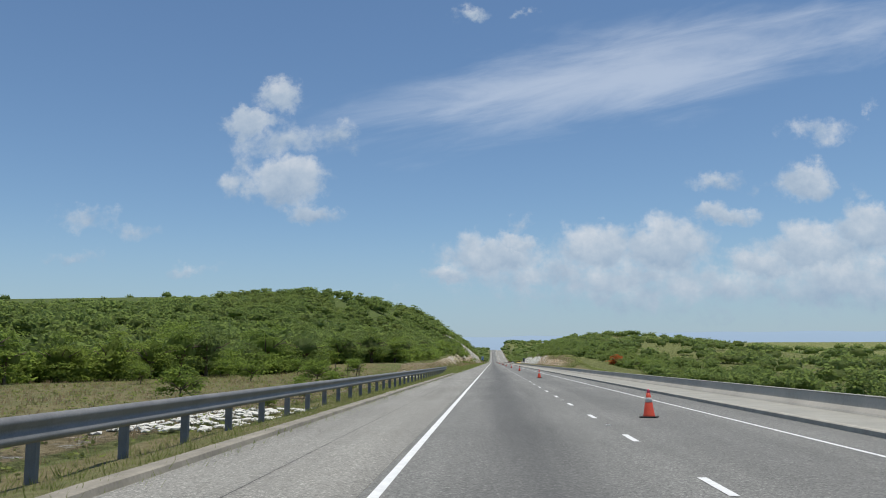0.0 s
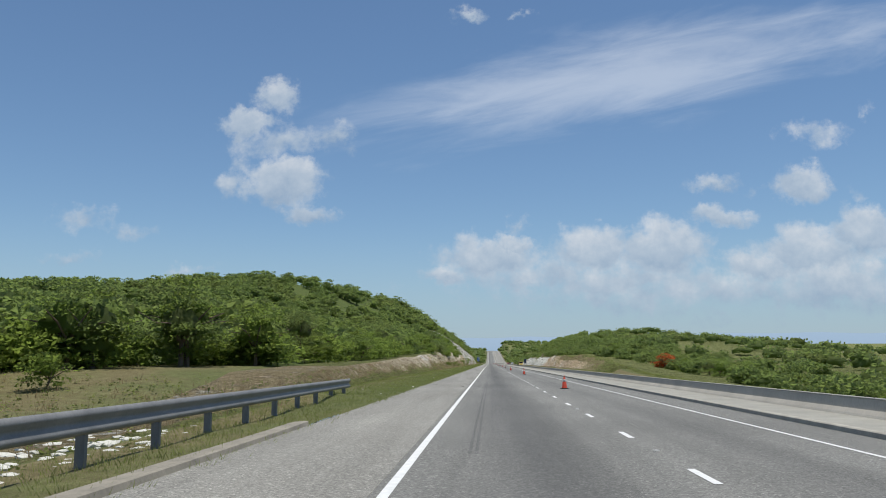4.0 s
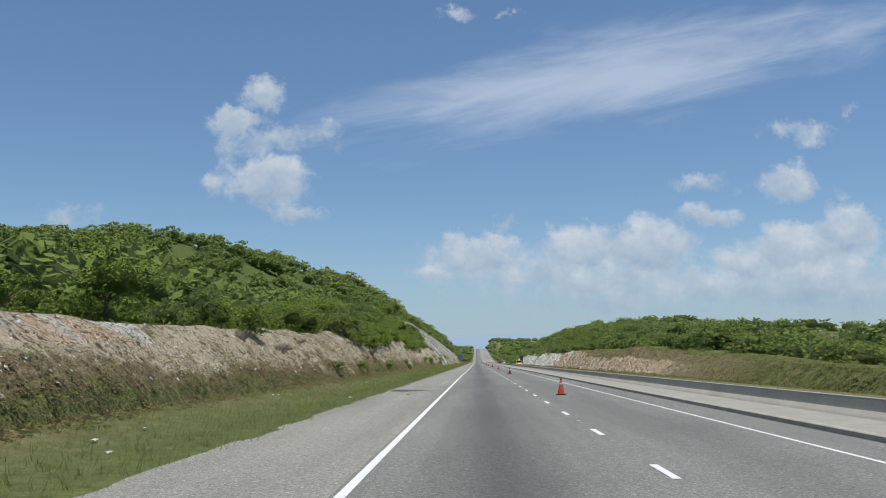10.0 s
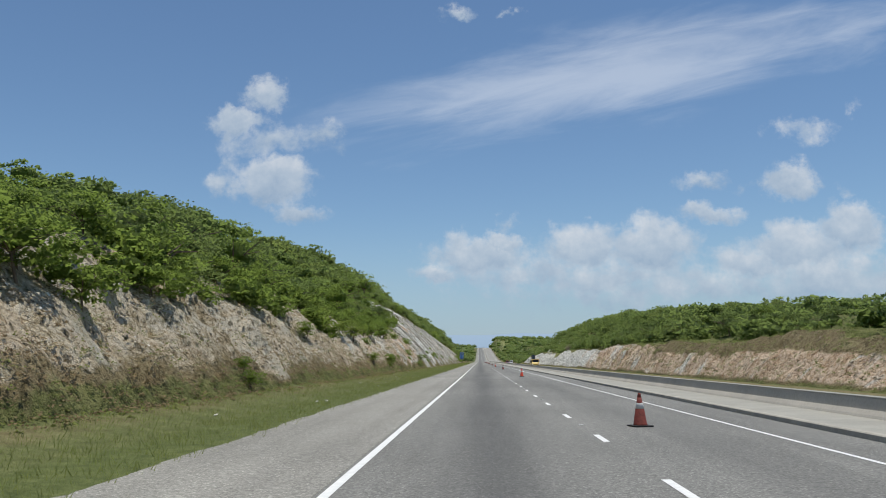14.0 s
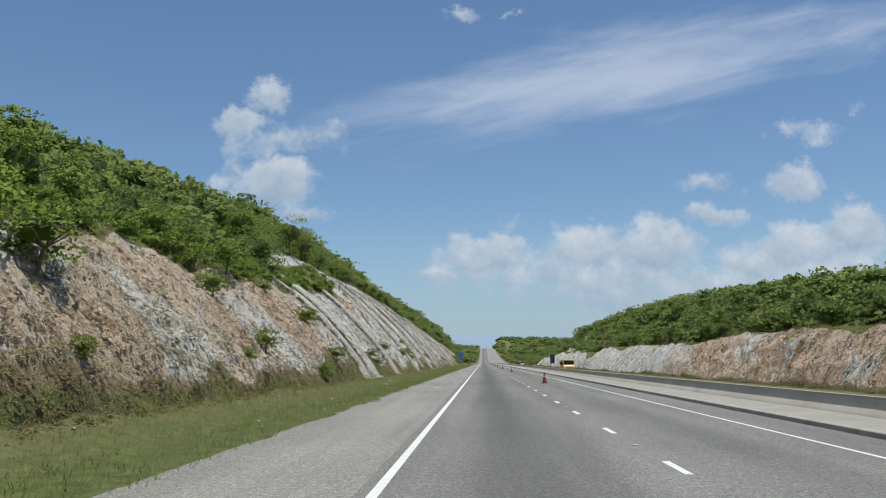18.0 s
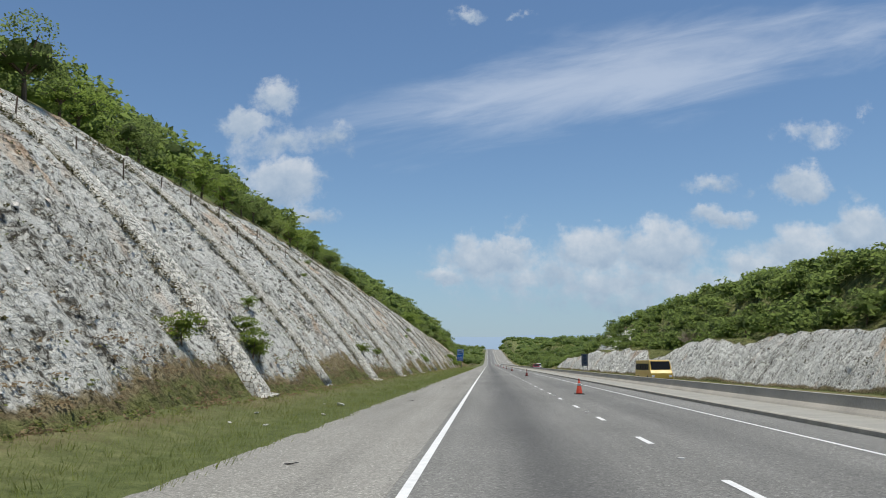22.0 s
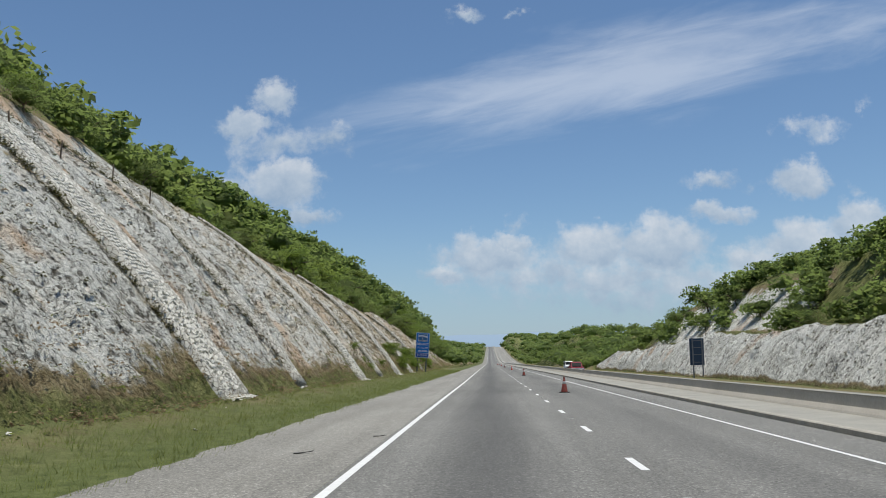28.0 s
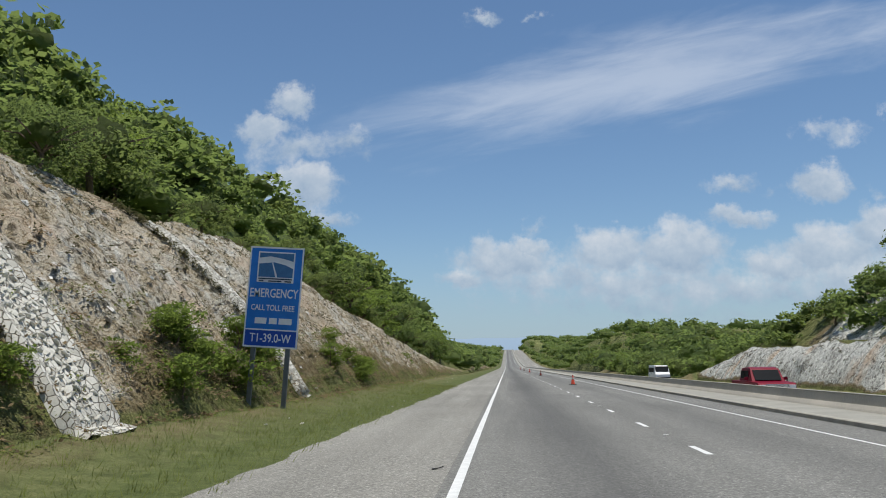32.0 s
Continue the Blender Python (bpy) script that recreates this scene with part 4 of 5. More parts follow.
M_SOOT = worn("sooty_orange_plastic", (0.20, 0.045, 0.032), 0.7, 0.5, 5.0)
pink_cone = cone("traffic_cone", True, M_ORANGE, "orange traffic cone with white band and pink tip")
plain_cone = cone("traffic_cone", False, M_ORANGE, "faded orange traffic cone with a white band")
dirty_cone = cone("traffic_cone", False, M_SOOT, "dirty brown-stained traffic cone on a black base")
CONES = [(pink_cone, 5.45, 22.8), (pink_cone, 5.45, 75.4), (plain_cone, 5.45, 130.5), (plain_cone, 5.44, 186.4), (plain_cone, 5.19, 240.4), (dirty_cone, 5.27, 300.2),
         (pink_cone, 5.50, 358.3), (dirty_cone, 5.50, 420.0), (plain_cone, 5.35, 481.2), (dirty_cone, 5.45, 539.4), (dirty_cone, 5.40, 599.3), (dirty_cone, 5.42, 647.2),
         (plain_cone, 5.65, 704.3), (dirty_cone, 5.5, 762.0), (plain_cone, 5.5, 821.0), (dirty_cone, 5.5, 880.0), (plain_cone, 5.5, 940.0)]
first = set()
for k, (kind, x, y) in enumerate(CONES):
    at = pose(x, y, 0.0, 0, 0, k * 23 % 40 - 20)
    if kind.name in first:
        copy_thing(kind, at)
    else:
        kind.matrix_basis = at
        first.add(kind.name)

# ---------------------------------------------------------------- steel guard rail and its kerb
RAIL_X, RAIL_END = -5.15, 120.6
guard_rail = tagged(new("guard_rail"), "weathered galvanised steel guard rail on square posts", "guard rail")
guard_rail.location = (RAIL_X, 0, 0)
wave = [(0.0, 0.355), (0.035, 0.36), (0.085, 0.40), (0.085, 0.46), (0.02, 0.525), (0.02, 0.585), (0.085, 0.65), (0.085, 0.70), (0.04, 0.755), (0.0, 0.76),
        (-0.03, 0.755), (0.03, 0.69), (0.03, 0.64), (-0.03, 0.58), (-0.03, 0.52), (0.03, 0.45), (0.03, 0.41), (-0.02, 0.36)]
for k in range(33):
    y0 = RAIL_END - 4.07 * (k + 1)
    v, f = swept([(x + 0.004 * (k % 2), z) for x, z in wave], np.linspace(y0, y0 + 4.11, 3))
    part("beam", mesh_of("beam", v, f, M_STEEL, True), None, guard_rail)
for k in range(43):
    bm = box(-0.20, -0.04, -0.055, 0.055, -0.75, 0.66, 0.01)
    post = part("post", bm, M_POST, guard_rail)
    post.location = (0, RAIL_END - 0.6 - 3.08 * k, 0)
kerb_y = np.arange(-30, 104.5, 2.5)
v, f = swept([(-3.50, -0.10), (-3.48, 0.065), (-3.15, 0.090), (-3.10, 0.075), (-3.07, -0.03)], kerb_y, xoff=fbm(kerb_y * 0.3, 1.0, 2) * 0.12)
tagged(part("shoulder_kerb", mesh_of("shoulder_kerb", v, f, M_KERB_OLD)), "worn pale concrete kerb between shoulder and grass", "kerb", kind="structure")


# ---------------------------------------------------------------- stones
def stone_mesh(seed, flat=0.5, fine=1):
    r = random.Random(seed)
    bm = bmesh.new()
    bmesh.ops.create_icosphere(bm, subdivisions=fine, radius=0.5)
    for vert in bm.verts:
        vert.co *= r.uniform(0.86, 1.12)
        vert.co.z *= flat
    me = bpy.data.meshes.new("stone")
    bm.to_mesh(me)
    bm.free()
    me.materials.append(M_STONE)
    return me


STONES = [stone_mesh(k, 0.34) for k in range(7)]


def stones(parent, spots):
    for x, y, z, s, tilt in spots:
        ob = part("stone", STONES[rng.randint(0, 7)], None, parent)
        ob.matrix_basis = pose(x, y, z, 0, tilt, rng.uniform(0, 360)) @ Matrix.Diagonal((s * rng.uniform(0.8, 1.3), s * rng.uniform(0.7, 1.0), s, 1))


def joined_stones(parent, spots):
    """The upper stones of a drain, in one mesh."""
    ball = np.array([v.co[:] for v in STONES[0].vertices])
    tri = np.array([p.vertices[:] for p in STONES[0].polygons])
    sp = np.array(spots)
    n = len(sp)
    ang = rng.uniform(0, 6.28, n)
    c, sn = np.cos(ang)[:, None], np.sin(ang)[:, None]
    v = ball[None] * sp[:, 3][:, None, None] * rng.uniform(0.75, 1.25, (n, len(ball), 1))
    x, y, z = v[..., 0] * c - v[..., 1] * sn, v[..., 0] * sn + v[..., 1] * c, v[..., 2]
    k = math.sqrt(0.5)
    v = np.stack([(x + z) * k, y, (z - x) * k], -1) + sp[:, None, :3]
    me = mesh_of("stonework", v.reshape(-1, 3), (tri[None] + len(ball) * np.arange(n)[:, None, None]).reshape(-1, 3), M_STONE, True)
    tagged(part("stonework", me, None, parent), kind="stuff")


def face_point(f, y):
    """A point of the left-hand cut, f of the way up."""
    h, low = float(cut_left(y)), float(toe_z(y))
    out = 0.42 * min(1.0, max(0.12, h / 6)) * math.sin(min(0.98, max(0.02, f)) * math.pi) ** 0.5
    return TOE_L - f * max(h, 0.6) * SLOPE_L + out, low + (h - low) * (f + 0.05 * math.sin(f * math.pi)) + out


def stone_chute(y, wide, reach, foot):
    """A drain of stones set in mortar down the face of the cut; foot: how far it runs out over the verge."""
    h = float(cut_left(y))
    thing = tagged(new("stone_drain"), "drain of white stones set in mortar down the slope", "drain", "stone drains")
    thing.location = (TOE_L, y, 0)
    v, fc = [], []
    places = [(foot * k / 3, float(left_z(TOE_L + foot * k / 3, y)[0]), 0.03) for k in (3, 2, 1)]
    for t in np.linspace(0, reach, 22):
        places.append((t, None, 0.15))
    for k, (x, z, out) in enumerate(places):
        for dy, lift in ((-wide / 2 - 0.06, -0.45), (-wide / 2, 0.10), (-wide / 2 + 0.12, 0.08), (-wide / 4, 0), (wide / 4, 0), (wide / 2 - 0.12, 0.08), (wide / 2, 0.10), (wide / 2 + 0.06, -0.45)):
            fx, fz = (x, z) if z is not None else face_point(x, y + dy)
            fx -= 0 if z is not None else TOE_L
            v.append((fx + (out + lift) * 0.7, dy, fz + (out + lift) * 0.7))
        if k:
            b = 8 * k
            fc += [(b - 8 + j, b - 7 + j, b + 1 + j, b + j) for j in range(7)]
    part("bed", mesh_of("bed", v, fc, M_MORTAR, True), None, thing)
    pitch = 0.21 if wide > 1 else 0.17
    across = max(3, int(round(wide / pitch)))
    pitch = wide / across
    run = foot + reach * h * 1.45
    low = foot / run
    count = int(run / pitch) * across
    spots = []
    for k in range(count):
        s = (k // across + rng.uniform(0.2, 0.8)) / (count // across + 1)
        dy = ((k % across + rng.uniform(0.25, 0.75)) / across - 0.5) * wide
        if s > low and rng.rand() < 0.25 * ease((s - 0.35) / 0.4):
            continue
        if s < low:
            x = foot * (1 - s / low)
            z, tilt = float(left_z(TOE_L + x, y)[0]) + 0.05, 0
        else:
            x, z = face_point(reach * (s - low) / (1 - low), y + dy)
            x, z, tilt = x - TOE_L + 0.115, z + 0.115, 45
        spots.append((x, dy, z, pitch * rng.uniform(0.75, 1.1), tilt))
    stones(thing, spots[:290])
    if len(spots) > 290:
        joined_stones(thing, spots[290:])


for y, wide in CHUTES:
    stone_chute(y, wide, 0.96 if wide > 1 else 0.8, 0.55 if wide > 1 else 0.25)

riprap = tagged(new("stone_apron"), "apron of white stones in mortar beside the guard rail", "stones")
riprap.location = (-6.5, 30, 0)
spots = []
for y0, y1, n in ((-8, 2, 150), (64, 75, 110)):
    for k in range(n):
        x = rng.uniform(-2.6, 1.6)
        spots.append((x, rng.uniform(y0, y1), -0.26 - 0.03 * abs(x), rng.uniform(0.22, 0.5), rng.uniform(-12, 12)))
stones(riprap, spots)


# ---------------------------------------------------------------- emergency sign
def flat_text(name, text, size, mat, parent, x, z, y=-0.034, wide=1.0):
    cu = bpy.data.curves.new(name, "FONT")
    cu.body, cu.size, cu.align_x, cu.align_y, cu.extrude, cu.resolution_u, cu.offset = text, size, "CENTER", "CENTER", 0.002, 3, 0.004
    tmp = new(name, cu)
    me = bpy.data.meshes.new_from_object(tmp.evaluated_get(bpy.context.evaluated_depsgraph_get()))
    bpy.data.objects.remove(tmp)
    me.materials.clear()
    me.materials.append(mat)
    ob = part(name, me, None, parent)
    ob.matrix_basis = pose(x, y, z, 90, 0, 0) @ Matrix.Diagonal((wide, 1, 1, 1))
    return ob


M_BLUE = worn("blue_sign_film", (0.018, 0.19, 0.62), 0.35, 0.15, 1.5)
M_NAVY = worn("dark_blue_sign_film", (0.015, 0.075, 0.42), 0.35, 0.15, 1.5)
M_WHITE = worn("white_sign_film", (0.70, 0.73, 0.76), 0.4, 0.12, 4)
M_SLATE = worn("dark_print", (0.035, 0.06, 0.10), 0.5, 0.2, 4)
sign = tagged(new("emergency_sign"), "tall blue emergency call sign on two steel posts in the grass", "road sign")
sign.matrix_basis = pose(-6.55, 664.6, 0.0, 0, 4.0, 0)
part("panel", box(-0.83, 0.83, -0.02, 0.02, 2.08, 5.15, 0.01), M_BLUE, sign)
border = bmesh.new()
for x0, x1, z0, z1 in ((-0.83, 0.83, 5.10, 5.15), (-0.83, 0.83, 2.08, 2.13), (-0.83, -0.79, 2.13, 5.10), (0.79, 0.83, 2.13, 5.10), (-0.79, 0.79, 2.60, 2.64)):
    box(x0, x1, -0.027, -0.02, z0, z1, bm=border)
part("border", border, M_WHITE, sign, "white border lines")
part("lower_field", box(-0.785, 0.785, -0.024, -0.019, 2.135, 2.595), M_NAVY, sign, "darker blue lower field")
for x in (-0.52, 0.55):
    part("post", box(x - 0.07, x + 0.07, 0.025, 0.13, -0.5, 4.9, 0.01), M_POST, sign)
part("picture_frame", box(-0.57, 0.57, -0.029, -0.02, 4.06, 5.00), M_WHITE, sign)
art = bmesh.new()
outline = [(-0.53, 4.22), (0.53, 4.22), (0.53, 4.50), (0.30, 4.60), (-0.05, 4.68), (-0.53, 4.62)]
art.faces.new([art.verts.new((x, -0.031, z)) for x, z in outline])
for poly in ([(-0.53, 4.96), (-0.53, 4.80), (-0.2, 4.86), (0.2, 4.80), (0.53, 4.72), (0.53, 4.96)],):
    art.faces.new([art.verts.new((x, -0.031, z)) for x, z in poly])
part("picture", art, worn("printed_picture_blue", (0.05, 0.16, 0.34), 0.45, 0.3, 5), sign, "blue hill and sky shapes")
lane = bmesh.new()
lane.faces.new([lane.verts.new((x, -0.034, z)) for x, z in ((0.0, 4.22), (0.07, 4.22), (-0.10, 4.66), (-0.13, 4.66))])
part("picture_lane", lane, M_WHITE, sign)
bars = bmesh.new()
for x0, x1, z0, z1 in ((-0.52, 0.52, 4.15, 4.19), (-0.5, -0.36, 4.08, 4.12), (-0.2, 0.2, 4.08, 4.12), (0.3, 0.5, 4.08, 4.12)):
    box(x0, x1, -0.036, -0.028, z0, z1, bm=bars)
part("small_print", bars, M_SLATE, sign)
flat_text("large_lettering", "EMERGENCY", 0.38, M_WHITE, sign, 0.0, 3.72, wide=0.69)
flat_text("lettering", "CALL TOLL FREE", 0.24, M_WHITE, sign, 0.0, 3.28, wide=0.76)
for x0, x1 in ((-0.52, -0.16), (-0.08, 0.16), (0.22, 0.62)):
    part("number_bar", box(x0, x1, -0.03, -0.02, 2.80, 2.98), M_WHITE, sign)
flat_text("marker_lettering", "T1-39.0-W", 0.36, M_WHITE, sign, 0.0, 2.36, wide=0.78)

# back of a sign for the other direction
back = tagged(new("road_sign"), "dark back of a road sign on two posts", "road sign")
back.matrix_basis = pose(25.2, 656.5, -0.8) @ Matrix.Scale(0.93, 4)
part("panel", box(-0.85, 0.85, -0.03, 0.03, 1.65, 4.85, 0.01), M_SLATE, back)
for x in (-0.5, 0.62):
    part("post", box(x - 0.07, x + 0.07, -0.16, -0.03, -0.6, 4.75, 0.01), M_POST, back)
for z in (2.0, 2.9, 3.75, 4.6):
    part("brace", box(-0.5, 0.62, -0.08, -0.03, z - 0.03, z + 0.03), M_STEEL, back)

# ---------------------------------------------------------------- fence on the ledge of the cut
fence = tagged(new("fence"), "row of thin wooden fence posts with wire on the ledge", "fence")
fence.location = (-16.2, 442, 9.0)
post_mesh = bpy.data.meshes.new("fence_post")
bm = lathe([(0.036, -0.8), (0.034, 0.85), (0.022, 0.9)], 7)
bm.to_mesh(post_mesh)
bm.free()
post_mesh.materials.append(M_BARK)
feet = []
for k in range(36):
    y = 442 + k * 4.6 + rng.uniform(-0.4, 0.4)
    x = TOE_L - min(9.1, float(cut_left(y)) - 0.4)
    feet.append(Vector((x + 16.2, y - 442, float(left_z(x, y)[0]) - 9.0)))
    ob = part("fence_post", post_mesh, None, fence)
    ob.matrix_basis = pose(*feet[-1], rng.uniform(-5, 5), rng.uniform(-5, 5), 0)
for a, b in zip(feet, feet[1:]):
    bm = bmesh.new()
    for z in (0.4, 0.8):
        limb(bm, a + Vector((0, 0, z)), b + Vector((0, 0, z)), 0.006, 0.006, 4)
    part("wire", bm, M_POST, fence)

field_fence = tagged(new("fence"), "leaning wooden posts of a wire fence in the dry field", "fence")
field_fence.location = (-14, 90, -0.4)
feet = [Vector((x + 14, y - 90, float(land_z(x, y)) + 0.4)) for x, y in ((-10.5, 76), (-14.0, 90), (-18.0, 105), (-22.0, 120))]
for k, at in enumerate(feet):
    ob = part("fence_post", post_mesh, None, field_fence)
    ob.matrix_basis = pose(*at, 4 - 3 * k, 5 * (k % 2), 0) @ Matrix.Diagonal((1.3, 1.3, 1.75, 1))
for a, b in zip(feet, feet[1:]):
    bm = bmesh.new()
    for z in (0.6, 1.1):
        limb(bm, a + Vector((0, 0, z)), b + Vector((0, 0, z)), 0.006, 0.006, 4)
    part("wire", bm, M_POST, field_fence)

# ---------------------------------------------------------------- vehicles on the opposite carriageway
M_RED = worn("red_car_paint", (0.19, 0.008, 0.024), 0.4, 0.12, 2)
M_CARWHITE = worn("white_car_paint", (0.72, 0.73, 0.74), 0.3, 0.08, 2)
M_YELLOW = worn("yellow_bus_paint", (0.62, 0.42, 0.08), 0.4, 0.12, 2)
M_CHROME = worn("chrome", (0.6, 0.6, 0.62), 0.25, 0.1, 2, metal=1.0)
M_GLASS = worn("tinted_glass", (0.012, 0.014, 0.017), 0.35, 0.2, 2)
M_GLASS.node_tree.nodes["Principled BSDF"].inputs["Specular IOR Level"].default_value = 0.01
M_RED.node_tree.nodes["Principled BSDF"].inputs["Specular IOR Level"].default_value = 0.06
M_LAMP = worn("headlamp_glass", (0.75, 0.76, 0.78), 0.2, 0.1, 5)


def profile_body(name, outline, width, mat, parent, tuck=0.0, bevel=0.05):
    """A body from its side outline (along y, z), with the top drawn in by tuck."""
    bm = bmesh.new()
    zs = [z for _, z in outline]
    lo, hi = min(zs), max(zs)
    sides = []
    for s in (-1, 1):
        sides.append([bm.verts.new((s * (width / 2 - tuck * (z - lo) / (hi - lo)), y, z)) for y, z in outline])
    n = len(outline)
    bm.faces.new(sides[0])
    bm.faces.new(sides[1][::-1])
    for i in range(n):
        bm.faces.new((sides[0][i], sides[1][i], sides[1][(i + 1) % n], sides[0][(i + 1) % n])[::-1])
    bmesh.ops.recalc_face_normals(bm, faces=bm.faces[:])
    bmesh.ops.bevel(bm, geom=bm.edges[:], offset=bevel, segments=2, affect="EDGES", profile=0.7)
    return part(name, bm, mat, parent)


def wheel(parent, x, y, r):
    ob = part("wheel", lathe([(r * 0.7, -0.11), (r, -0.09), (r, 0.09), (r * 0.7, 0.11)], 18), M_RUBBER, parent)
    ob.matrix_basis = pose(x, y, r, 0, 90, 0)
    part("rim", lathe([(r * 0.62, -0.118), (r * 0.55, 0.0), (r * 0.62, 0.118)], 14), M_CHROME, ob)
    return ob


def pickup(name, label, at):
    car = tagged(new(name), label, "pickup")
    car.matrix_basis = at
    profile_body("body", [(-2.55, 0.45), (-2.55, 0.85), (-2.35, 1.02), (-1.1, 1.08), (2.5, 1.08), (2.55, 0.5), (1.9, 0.4), (-2.0, 0.4)], 1.82, M_RED, car)
    profile_body("cabin", [(-1.15, 1.05), (-0.45, 1.72), (0.15, 1.78), (1.05, 1.74), (1.25, 1.05)], 1.66, M_RED, car, 0.14, 0.04)
    part("windscreen", box(-0.64, 0.64, -0.02, 0.02, -0.36, 0.36), M_GLASS, car).matrix_basis = pose(0, -0.86, 1.37, -46, 0, 0)
    for s in (-1, 1):
        for y0, y1 in ((-0.42, 0.28), (0.36, 0.98)):
            w = part("side_window", box(-0.01, 0.01, y0, y1, 1.15, 1.60, 0.0), M_GLASS, car)
            w.matrix_basis = pose(s * 0.79, 0, 0.0, 0, 0, 0)
        part("headlamp", box(s * 0.72 - 0.15, s * 0.72 + 0.15, -2.58, -2.5, 0.75, 0.92, 0.02), M_LAMP, car)
        part("mirror", box(s * 0.98 - 0.09, s * 0.98 + 0.09, -0.72, -0.62, 1.12, 1.28, 0.02), M_RED, car)
        for y in (-1.65, 1.6):
            wheel(car, s * 0.80, y, 0.37)
    part("bumper", box(-0.9, 0.9, -2.68, -2.52, 0.45, 0.68, 0.03), M_CHROME, car, "chrome front bumper")
    part("grille", box(-0.55, 0.55, -2.585, -2.53, 0.72, 0.95, 0.01), M_CHROME, car)
    return car


def van(name, label, at, paint, length, width, tall, category):
    car = tagged(new(name), label, category)
    car.matrix_basis = at
    h = length / 2
    profile_body("body", [(-h, 0.45), (-h, tall * 0.48), (-h + 0.35, tall * 0.62), (-h + 0.85, tall * 0.97), (-h + 1.3, tall), (h - 0.1, tall), (h, tall * 0.9), (h, 0.4), (0, 0.35)], width, paint, car, 0.12, 0.05)
    scr = part("windscreen", box(-width * 0.42, width * 0.42, -0.02, 0.02, -tall * 0.19, tall * 0.19), M_GLASS, car)
    scr.matrix_basis = pose(0, -h + 0.56, tall * 0.79, -math.degrees(math.atan2(0.5, tall * 0.35)), 0, 0)
    n = max(3, int(length / 1.5))
    for s in (-1, 1):
        for k in range(n):
            y0 = -h + 1.2 + k * (length - 1.5) / n
            w = part("side_window", box(-0.012, 0.012, y0, y0 + (length - 1.5) / n - 0.12, tall * 0.60, tall * 0.86), M_GLASS, car)
            w.matrix_basis = pose(s * (width / 2 - 0.055), 0, 0)
        part("headlamp", box(s * width * 0.38 - 0.14, s * width * 0.38 + 0.14, -h - 0.03, -h + 0.05, 0.75, 0.95, 0.02), M_LAMP, car)
        for y in (-h * 0.62, h * 0.6):
            wheel(car, s * (width / 2 - 0.12), y, 0.34 if length < 6 else 0.46)
    part("bumper", box(-width * 0.48, width * 0.48, -h - 0.1, -h + 0.05, 0.40, 0.62, 0.03), M_RUBBER, car)
    return car


pickup("pickup_truck", "dark red pickup truck with chrome front on the road", pose(14.8, 688.0, -0.65) @ Matrix.Scale(1.07, 4))
van("bus", "yellow bus with dark windows on the opposite road", pose(17.4, 526.3, -0.65), M_YELLOW, 8.5, 2.15, 2.35, "bus")
van("minibus", "white minibus with dark windows on the opposite road", pose(18.6, 742.0, -0.65), M_CARWHITE, 4.9, 1.75, 1.95, "minibus")

# ---------------------------------------------------------------- grass, weeds and loose rock
def blades(spots, n, tall, lean, rng):
    """Narrow upright blades round each spot (x, y, z, size)."""
    s = np.repeat(spots, n, 0)
    m = len(s)
    ang = rng.uniform(0, 6.28, m)
    r = rng.uniform(0, 0.5, m) * s[:, 3]
    foot = np.stack([s[:, 0] + r * np.cos(ang), s[:, 1] + r * np.sin(ang), s[:, 2] - 0.02], 1)
    h = tall * s[:, 3] * rng.uniform(0.5, 1.2, m)
    tip = foot + np.stack([np.cos(ang) * h * lean, np.sin(ang) * h * lean, h], 1)
    w = 0.05 * h[:, None] * np.stack([-np.sin(ang + rng.uniform(-1, 1, m)), np.cos(ang), np.zeros(m)], 1)
    v = np.stack([foot - w, foot + w, tip], 1).reshape(-1, 3)
    return v, np.arange(3 * m).reshape(m, 3)


def verge_spots(n, y0, y1, x0, x1, lo, hi):
    y = rng.uniform(y0, y1, n)
    x = rng.uniform(x0, x1, n)
    return np.stack([x, y, left_z(x, y), rng.uniform(lo, hi, n)], 1)


def face_spots(n, y0, y1, f0, f1, lo, hi, power=1.0):
    y = rng.uniform(y0, y1, n)
    f = f0 + (f1 - f0) * rng.uniform(0, 1, n) ** power
    h = cut_left(y)
    x = TOE_L - f * h * SLOPE_L
    return np.stack([x, y, left_z(x, y), rng.uniform(lo, hi, n)], 1)


def bank_spots(n, y0, y1, f0, f1, lo, hi):
    y = rng.uniform(y0, y1, n)
    x = TOE_R + (f0 + (f1 - f0) * rng.uniform(0, 1, n)) * (crest_x(y, 1) - TOE_R)
    return np.stack([x, y, right_z(x, y), rng.uniform(lo, hi, n)], 1)


def clumps(spots, n, tall, leaf, rng):
    """Low rounded clumps of small leaves round each spot (x, y, z, size)."""
    s = np.repeat(spots, n, 0)
    m = len(s)
    d = rng.normal(size=(m, 3))
    d /= np.linalg.norm(d, axis=1, keepdims=True)
    d[:, 2] = np.abs(d[:, 2])
    p = s[:, :3] + d * s[:, 3:4] * rng.uniform(0.3, 1.0, (m, 1)) * np.array([0.5, 0.5, tall])
    return leaf_cards(rng, p, leaf, 2.6)


